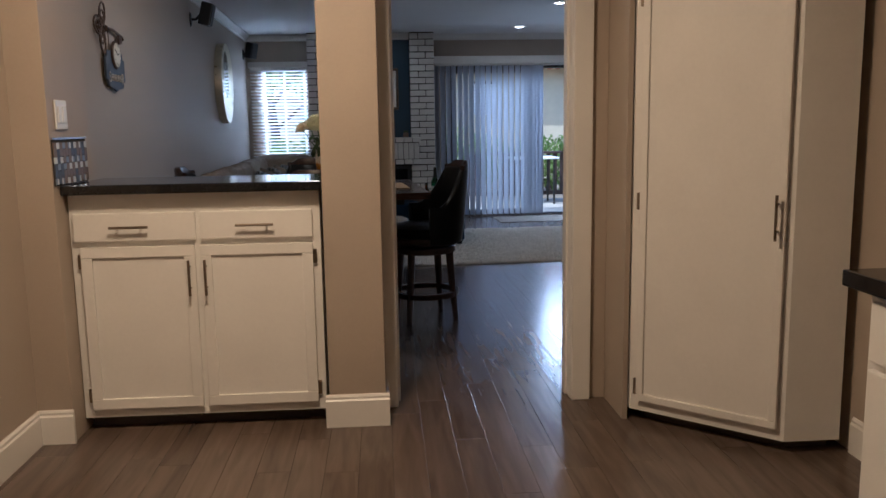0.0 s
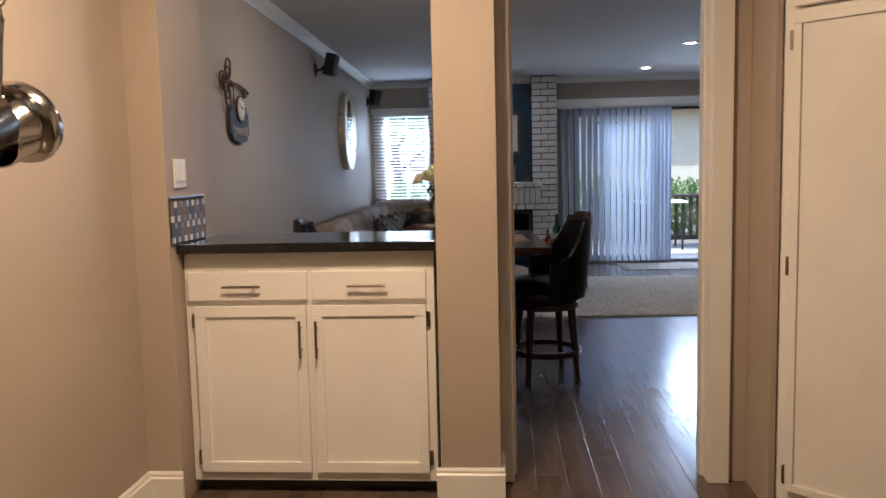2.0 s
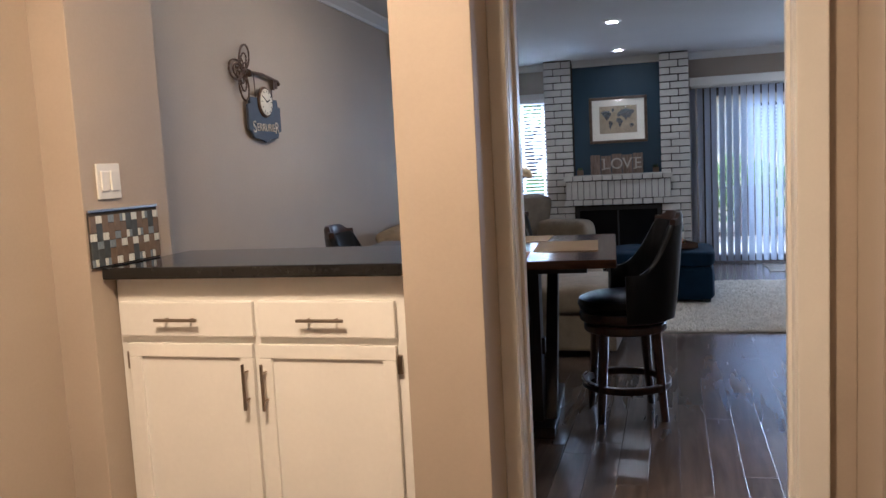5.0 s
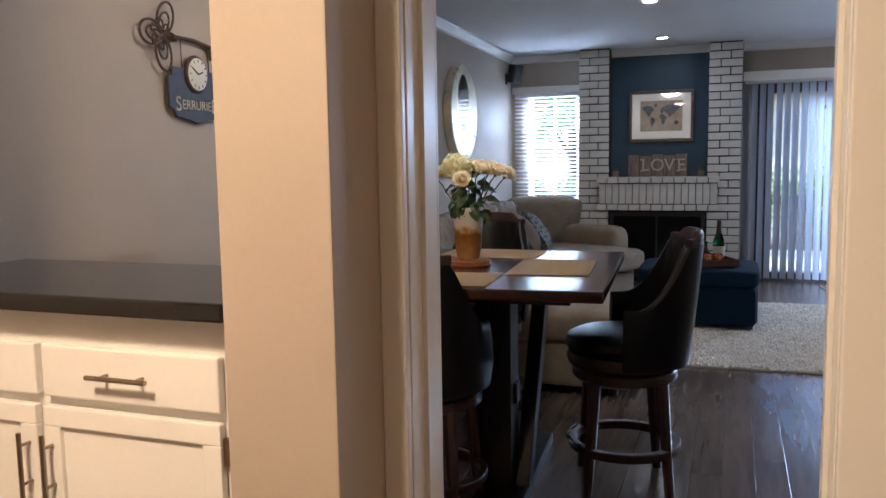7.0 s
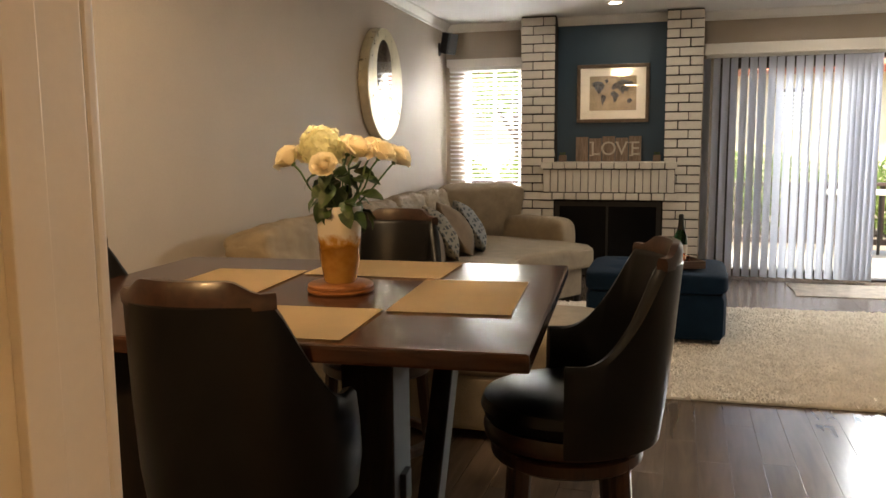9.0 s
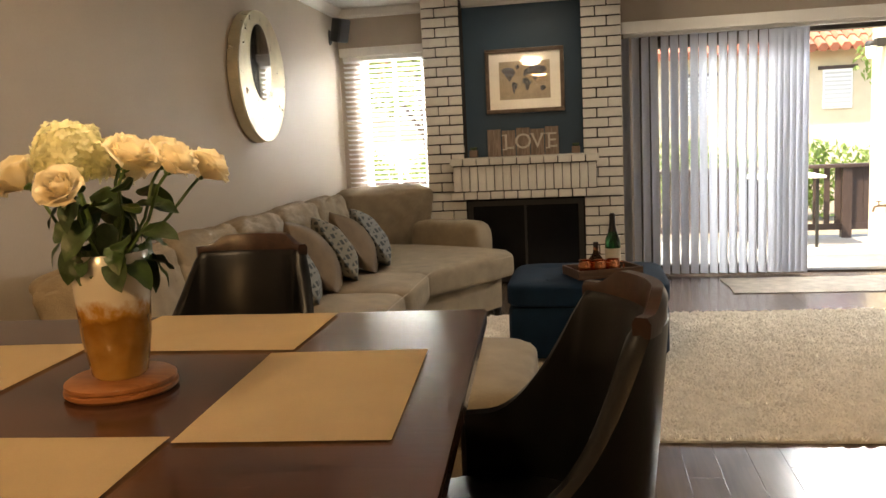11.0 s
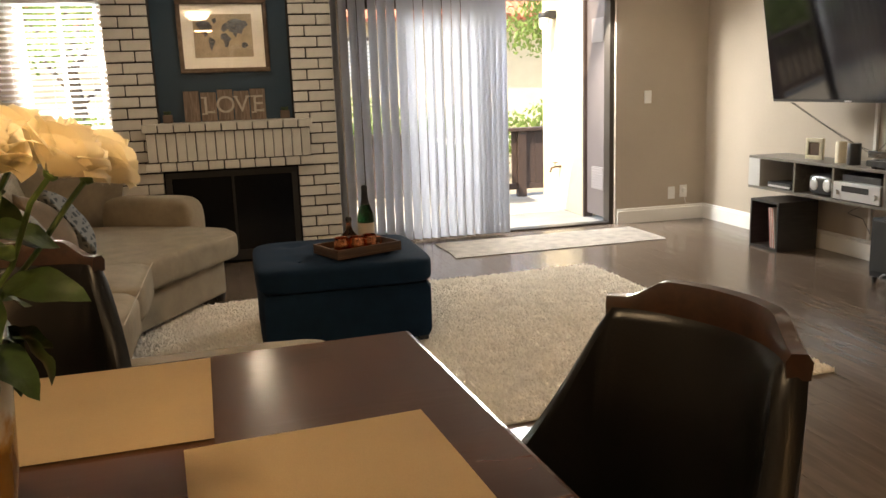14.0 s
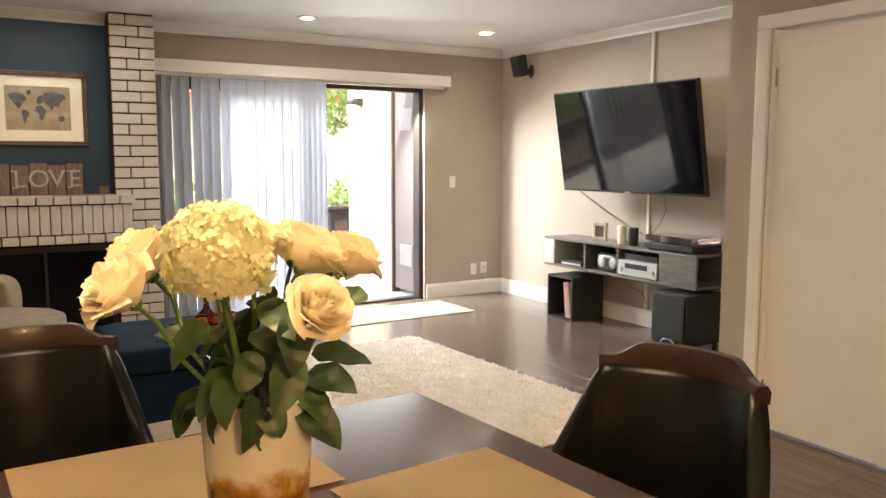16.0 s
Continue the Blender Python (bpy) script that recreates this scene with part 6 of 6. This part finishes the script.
def disc(r, h, y, z, x):
    b_ = lathe([(0, h), (r * 0.93, h), (r, h * 0.5), (r, 0), (0, 0)], 32)
    b_.transform(pose(x, y, z, 0, 90, 0))
    return b_
part("clock_rim", disc(0.082, 0.012, 0.02, 0.075, 0.0265), M_IRON, key, smooth=True)
part("dial", disc(0.070, 0.004, 0.02, 0.075, 0.0385), M_DIAL, key, "ivory clock dial", smooth=True)
for a, l_ in ((60, 0.05), (-70, 0.036)):
    bm = B(0, 0.0015, -0.003, 0.003, 0, l_)
    bm.transform(pose(0.043, 0.02, 0.075, a, 0, 0))
    part("hand_pointer", bm, M_BLACKM, key)
bm = bmesh.new()
for k in range(12):
    b_ = B(0, 0.001, -0.002, 0.002, 0.052, 0.064, m=pose(0.0428, 0.02, 0.075, k * 30, 0, 0))
    me = bpy.data.meshes.new("tmp")
    b_.to_mesh(me)
    b_.free()
    bm.from_mesh(me)
    bpy.data.meshes.remove(me)
part("hour_marks", bm, M_BLACKM, key)
for word, size_, ly in (("S", 0.088, -0.112), ("ERRURIE", 0.058, 0.022), ("R", 0.088, 0.156)):
    t = text_mesh(word, size_, 0.0012)
    t.transform(Matrix.Translation((0.0275, ly, -0.062)) @ Matrix(((0, 0, 1, 0), (1, 0, 0, 0), (0, 1, 0, 0), (0, 0, 0, 1))))
    part("lettering", t, M_LETTER, key, "pale painted lettering")

# recessed lamps
# the last is unseen, added to brighten the floor by the closet wall
for x, y in ((0.17, 8.05), (0.10, 10.03), (1.90, 10.06), (1.98, 8.04), (3.52, 9.97), (3.55, 8.04), (1.9, 5.6)):
    c = thing("recessed_downlight", (x, y, CEIL - 0.012), "round recessed ceiling downlight, lit", "downlight", group="recessed downlights")
    part("trim_ring", lathe([(0.050, 0.008), (0.052, 0.0), (0.078, 0.002), (0.082, 0.0115), (0.05, 0.0115)], 28), M_TRIM, c, smooth=True)
    part("lens", lathe([(0, 0.006), (0.05, 0.006), (0.05, 0.010), (0, 0.010)], 24), M_CAN, c, "glowing lens", smooth=True)

# switch and outlets on the far wall
for x, z, w_, h_ in ((3.75, 1.16, 0.07, 0.115), (4.01, 0.26, 0.07, 0.115), (4.135, 0.27, 0.075, 0.115)):
    if z > 1:
        s = thing("light_switch", (x, 10.899, z), "white single light switch plate on the wall", "light switch")
        part("rocker", B(-0.016, 0.016, -0.012, -0.0065, -0.03, 0.03, bevel=0.002), M_WHITEP, s)
    else:
        s = thing("wall_outlet", (x, 10.899, z), "white wall outlet plate above the baseboard", "outlet", group="outlets")
        for dz in (-0.022, 0.022):
            part("socket", B(-0.014, 0.014, -0.010, -0.0065, dz - 0.012, dz + 0.012, bevel=0.002), M_WHITEP, s)
    part("plate", B(-w_ / 2, w_ / 2, -0.0062, 0, -h_ / 2, h_ / 2, bevel=0.002), M_WHITEP, s)
single("outlet_plug", B(4.12, 4.15, 10.86, 10.889, 0.262, 0.30, bevel=0.004), M_WHITEP, (4.135, 10.875, 0.26), "white plug in the outlet", "plug")
single("cable", tube([(4.135, 10.87, 0.262), (4.137, 10.87, 0.20), (4.15, 10.875, 0.155), (4.2, 10.878, 0.15)], 0.003, 6), M_WHITEP, (4.135, 10.87, 0.2), "thin white cable hanging from the outlet", "cable", smooth=True)

# ---- outdoors ----
bm2 = grid_sheet(2, 2, lambda u, v: (-500 + 1000 * u, -500 + 1000 * v, -0.145))
tagged(new("ground", mesh_from("ground", bm2, M_GROUND)), "dry garden ground round the house", "ground", kind="structure")
single("patio_slab", B(-2.6, 6.0, 11.06, 13.6, -0.14, -0.03, bevel=0.01), M_CONCRETE, (1.7, 12.3, -0.14), "pale concrete patio slab", "patio", kind="structure")

st = thing("patio_side_wall", (3.55, 12.2, -0.03), "cream stucco side wall of the patio", "wall", kind="structure")
part("stucco", B(3.44, 3.70, 11.62, 12.72, -0.03, 2.75, bevel=0.01), M_STUCCO, st, world_space=True)
cl = thing("storage_door", (3.46, 11.3, -0.03), "brown-grey storage closet door with louvre vents", "door", kind="structure")
part("door_leaf", B(3.46, 3.50, 11.10, 11.58, 0.02, 2.08, bevel=0.004), M_MAUVE, cl, world_space=True)
part("door_frame", B(3.43, 3.52, 11.581, 11.619, -0.03, 2.75), M_BROWNW, cl, world_space=True)
part("head", B(3.46, 3.70, 11.06, 11.58, 2.085, 2.75), M_STUCCO, cl, world_space=True)
for z0 in (0.28, 1.68):
    bm = B(3.452, 3.4595, 11.20, 11.46, z0, z0 + 0.22)
    v = part("vent", bm, M_VENT, cl, "pale louvred vent", world_space=True)
    for k in range(8):
        part("louvre", B(3.446, 3.4515, 11.21, 11.45, z0 + 0.012 + k * 0.026, z0 + 0.022 + k * 0.026), M_VENT, v, world_space=True)
lamp = thing("wall_lamp", (3.43, 12.35, 2.02), "black outdoor wall lamp with a frosted shade", "wall lamp")
part("bracket", B(3.35, 3.4395, 12.30, 12.40, 1.98, 2.06, bevel=0.005), M_BLACKM, lamp, world_space=True)
part("hood", lathe([(0, 0.05), (0.05, 0.05), (0.06, 0.03), (0.06, 0.0), (0, 0.0)], 20, centre=(3.32, 12.35, 1.99)), M_BLACKM, lamp, world_space=True, smooth=True)
part("shade", lathe([(0, 0.0), (0.055, -0.001), (0.052, -0.09), (0.035, -0.12), (0, -0.125)], 20, centre=(3.32, 12.35, 1.989)), M_WHITEP, lamp, world_space=True, smooth=True)
tap = thing("garden_tap", (3.43, 12.2, 0.40), "brass garden tap on the stucco wall", "tap")
part("pipe", tube([(3.439, 12.2, 0.43), (3.37, 12.2, 0.43), (3.33, 12.2, 0.42), (3.315, 12.2, 0.37)], 0.013, 8), M_IRON, tap, world_space=True, smooth=True)
part("valve_wheel", lathe([(0, 0.01), (0.03, 0.008), (0.03, 0.0), (0, 0.0)], 12, centre=(3.37, 12.2, 0.47)), M_IRON, tap, world_space=True)
part("valve_stem", tube([(3.37, 12.2, 0.43), (3.37, 12.2, 0.475)], 0.006, 6), M_IRON, tap, world_space=True)

fence = thing("patio_railing", (1.0, 13.35, -0.03), "dark brown painted wooden patio railing", "railing")
part("top_rail", B(-2.5, 4.10, 13.27, 13.41, 0.76, 0.80, bevel=0.006), M_BROWNW, fence, world_space=True)
part("bottom_rail", B(-2.5, 4.10, 13.32, 13.36, 0.06, 0.13), M_BROWNW, fence, world_space=True)
for i in range(52):
    x = -2.44 + i * 0.115
    if x < 3.32:
        part("baluster", B(x - 0.029, x + 0.029, 13.325, 13.355, 0.131, 0.759), M_BROWNW, fence, world_space=True)
for k in range(5):
    part("board", B(3.46 + k * 0.118, 3.575 + k * 0.118, 13.328, 13.352, 0.131, 0.759), M_BROWNW, fence, world_space=True)
for x in (-2.45, -0.6, 1.2, 3.40):
    part("post", B(x - 0.05, x + 0.05, 13.29, 13.39, -0.03, 0.7595), M_BROWNW, fence, world_space=True)
bt = thing("patio_table", (2.6, 12.9, -0.03), "small patio table with a white top and dark legs", "table")
part("tabletop", B(2.25, 2.98, 12.55, 13.2, 0.70, 0.73, bevel=0.006), M_WHITEP, bt, world_space=True)
for x in (2.32, 2.91):
    for y in (12.62, 13.13):
        part("leg", B(x - 0.014, x + 0.014, y - 0.014, y + 0.014, -0.03, 0.70), M_BLACKM, bt, world_space=True)

house = thing("neighbour_house", (6.0, 26, -0.145), "cream stucco house with a red clay tile roof", "house")
part("wall", B(-14, 16, 24, 32, -0.145, 2.9), M_STUCCO, house, world_space=True)
bm = bmesh.new()
vs = [bm.verts.new(v) for v in ((-15, 23.4, 2.85), (17, 23.4, 2.85), (17, 28, 5.0), (-15, 28, 5.0), (-15, 32.6, 2.85), (17, 32.6, 2.85))]
bm.faces.new((vs[0], vs[1], vs[2], vs[3]))
bm.faces.new((vs[3], vs[2], vs[5], vs[4]))
bmesh.ops.solidify(bm, geom=list(bm.faces), thickness=0.12)
rf = part("roof", bm, M_ROOF, house, "red clay tile roof", world_space=True)
bm = bmesh.new()
for i in range(40):
    for j in range(10):
        x, t = 1.0 + i * 0.24, j / 10
        y, z = 23.4 + 4.6 * t, 2.85 + 2.15 * t
        y1, z1 = y + 0.52, z + 0.243
        tube([(x, y - 0.03, z + 0.06), (x, y1, z1 + 0.05)], [0.11, 0.09], 6, bm)
tl = part("tiles", bm, M_ROOF, rf, "rows of barrel tiles", world_space=True)
tagged(tl, kind="stuff")
for x in (-6.0, -1.0, 3.2, 6.27, 10.5):
    wv = part("window", B(x - 0.32, x + 0.32, 23.95, 23.999, 1.55, 2.45), M_WHITEP, house, world_space=True)
    part("frame", B(x - 0.42, x + 0.42, 23.93, 23.999, 2.451, 2.53), M_BROWNW, wv, world_space=True)
    for k in range(9):
        part("shutter_slat", B(x - 0.29, x + 0.29, 23.93, 23.949, 1.58 + k * 0.095, 1.625 + k * 0.095), M_CONSL, wv, world_space=True)


def leaf_cloud(bm, centre, radii, count, size, rnd):
    for _ in range(count):
        d = Vector((rnd.gauss(0, 1), rnd.gauss(0, 1), rnd.gauss(0, 1))).normalized()
        r = rnd.random() ** 0.4
        lump = 1 + 0.25 * noise.noise(d * 2.3 + Vector(centre))
        c = Vector(centre) + Vector((d.x * radii[0], d.y * radii[1], d.z * radii[2])) * r * lump
        a = Euler((rnd.uniform(0, 6.3), rnd.uniform(0, 6.3), rnd.uniform(0, 6.3))).to_matrix()
        s = size * rnd.uniform(0.6, 1.3)
        vs = [bm.verts.new(c + a @ Vector(v) * s) for v in ((-0.5, 0, 0), (0, -0.28, 0.06), (0.6, 0, 0), (0, 0.28, 0.06))]
        bm.faces.new(vs)


rnd = random.Random(5)
for k, x in enumerate((-3.2, -1.6, 0.2, 1.9, 3.6, 5.3, 7.0)):
    h = rnd.uniform(0.45, 0.6)
    bush = thing("garden_bush", (x, 16.2, -0.145), "loose light green garden bush behind the railing", "bush", group="garden bushes")
    bm = bmesh.new()
    leaf_cloud(bm, (x, 16.2 + rnd.uniform(-0.3, 0.3), h), (0.95, 0.6, h + 0.1), 1700, 0.10, rnd)
    part("foliage", bm, M_BUSH, bush, world_space=True)
    bm = bmesh.new()
    for j in range(5):
        tube([(x + 0.05 * j - 0.1, 16.2, -0.145), (x + rnd.uniform(-0.5, 0.5), 16.2 + rnd.uniform(-0.3, 0.3), h)], [0.02, 0.008], 5, bm)
    part("stems", bm, M_BARK, bush, world_space=True)
for x, y, h in ((-2.2, 17.5, 3.6), (7.2, 19.5, 4.0), (-5.5, 20.0, 4.5)):
    tree = thing("garden_tree", (x, y, -0.145), "slender garden tree with light green leaves", "tree", group="garden trees")
    bm = tube([(x, y, -0.145), (x + 0.06, y, h * 0.3), (x - 0.04, y + 0.1, h * 0.55), (x + 0.05, y, h * 0.8)], [0.12, 0.10, 0.07, 0.04], 9)
    ends = []
    for j in range(9):
        a, z = j * 2.4, h * (0.32 + 0.05 * j)
        e = Vector((x + math.cos(a) * (1.3 - 0.07 * j), y + math.sin(a) * (1.3 - 0.07 * j), z + 0.9))
        tube([(x, y, z), tuple(Vector((x, y, z)).lerp(e, 0.5) + Vector((0, 0, 0.12))), tuple(e)], [0.045, 0.03, 0.012], 6, bm)
        ends.append(e)
    part("trunk", bm, M_BARK, tree, world_space=True, smooth=True)
    bm = bmesh.new()
    for e in ends + [Vector((x, y, h))]:
        leaf_cloud(bm, e, (0.75, 0.75, 0.55), 420, 0.13, rnd)
    part("crown", bm, M_BUSH, tree, world_space=True)

# ---- floor boards, last ----
PW, PL, GAP = 0.128, 1.22, 0.0012


def plank_bm(bm, x0, x1, y0, y1):
    c, d = 0.0010, 0.0003
    v = [bm.verts.new(p) for p in ((x0, y0, -0.012), (x1, y0, -0.012), (x1, y1, -0.012), (x0, y1, -0.012), (x0, y0, -d), (x1, y0, -d), (x1, y1, -d), (x0, y1, -d),
                                   (x0 + c, y0 + c, 0), (x1 - c, y0 + c, 0), (x1 - c, y1 - c, 0), (x0 + c, y1 - c, 0))]
    for f in ((0, 1, 5, 4), (1, 2, 6, 5), (2, 3, 7, 6), (3, 0, 4, 7), (4, 5, 9, 8), (5, 6, 10, 9), (6, 7, 11, 10), (7, 4, 8, 11), (8, 9, 10, 11)):
        bm.faces.new([v[i] for i in f])


bm = bmesh.new()
plank_bm(bm, -PW / 2 + GAP / 2, PW / 2 - GAP / 2, -PL / 2 + GAP / 2, PL / 2 - GAP / 2)
plank_mesh = mesh_from("plank", bm, M_FLOOR)
rest = bmesh.new()
rnd = random.Random(9)
count = 0
x = -1.85
while x < 4.5:
    y = -2.7 - rnd.uniform(0, PL)
    while y < 11.0:
        y0, y1 = max(y, -2.7), min(y + PL, 11.04)
        near = 0.0 < x < 3.0 and 1.2 < y and y + PL < 11.04
        if near and count < 300:
            o = new("plank", plank_mesh)
            o.parent = FLOOR
            o.location = (x, y + PL / 2, 0)
            count += 1
        elif y1 - y0 > 0.02:
            plank_bm(rest, x - PW / 2 + GAP / 2, x + PW / 2 - GAP / 2, y0 + GAP / 2, y1 - GAP / 2)
        y += PL
    x += PW
boards = new("floor_boards", mesh_from("floor_boards", rest, M_FLOOR))
boards.parent = FLOOR
tagged(boards, "dark hand-scraped hardwood boards", kind="stuff")
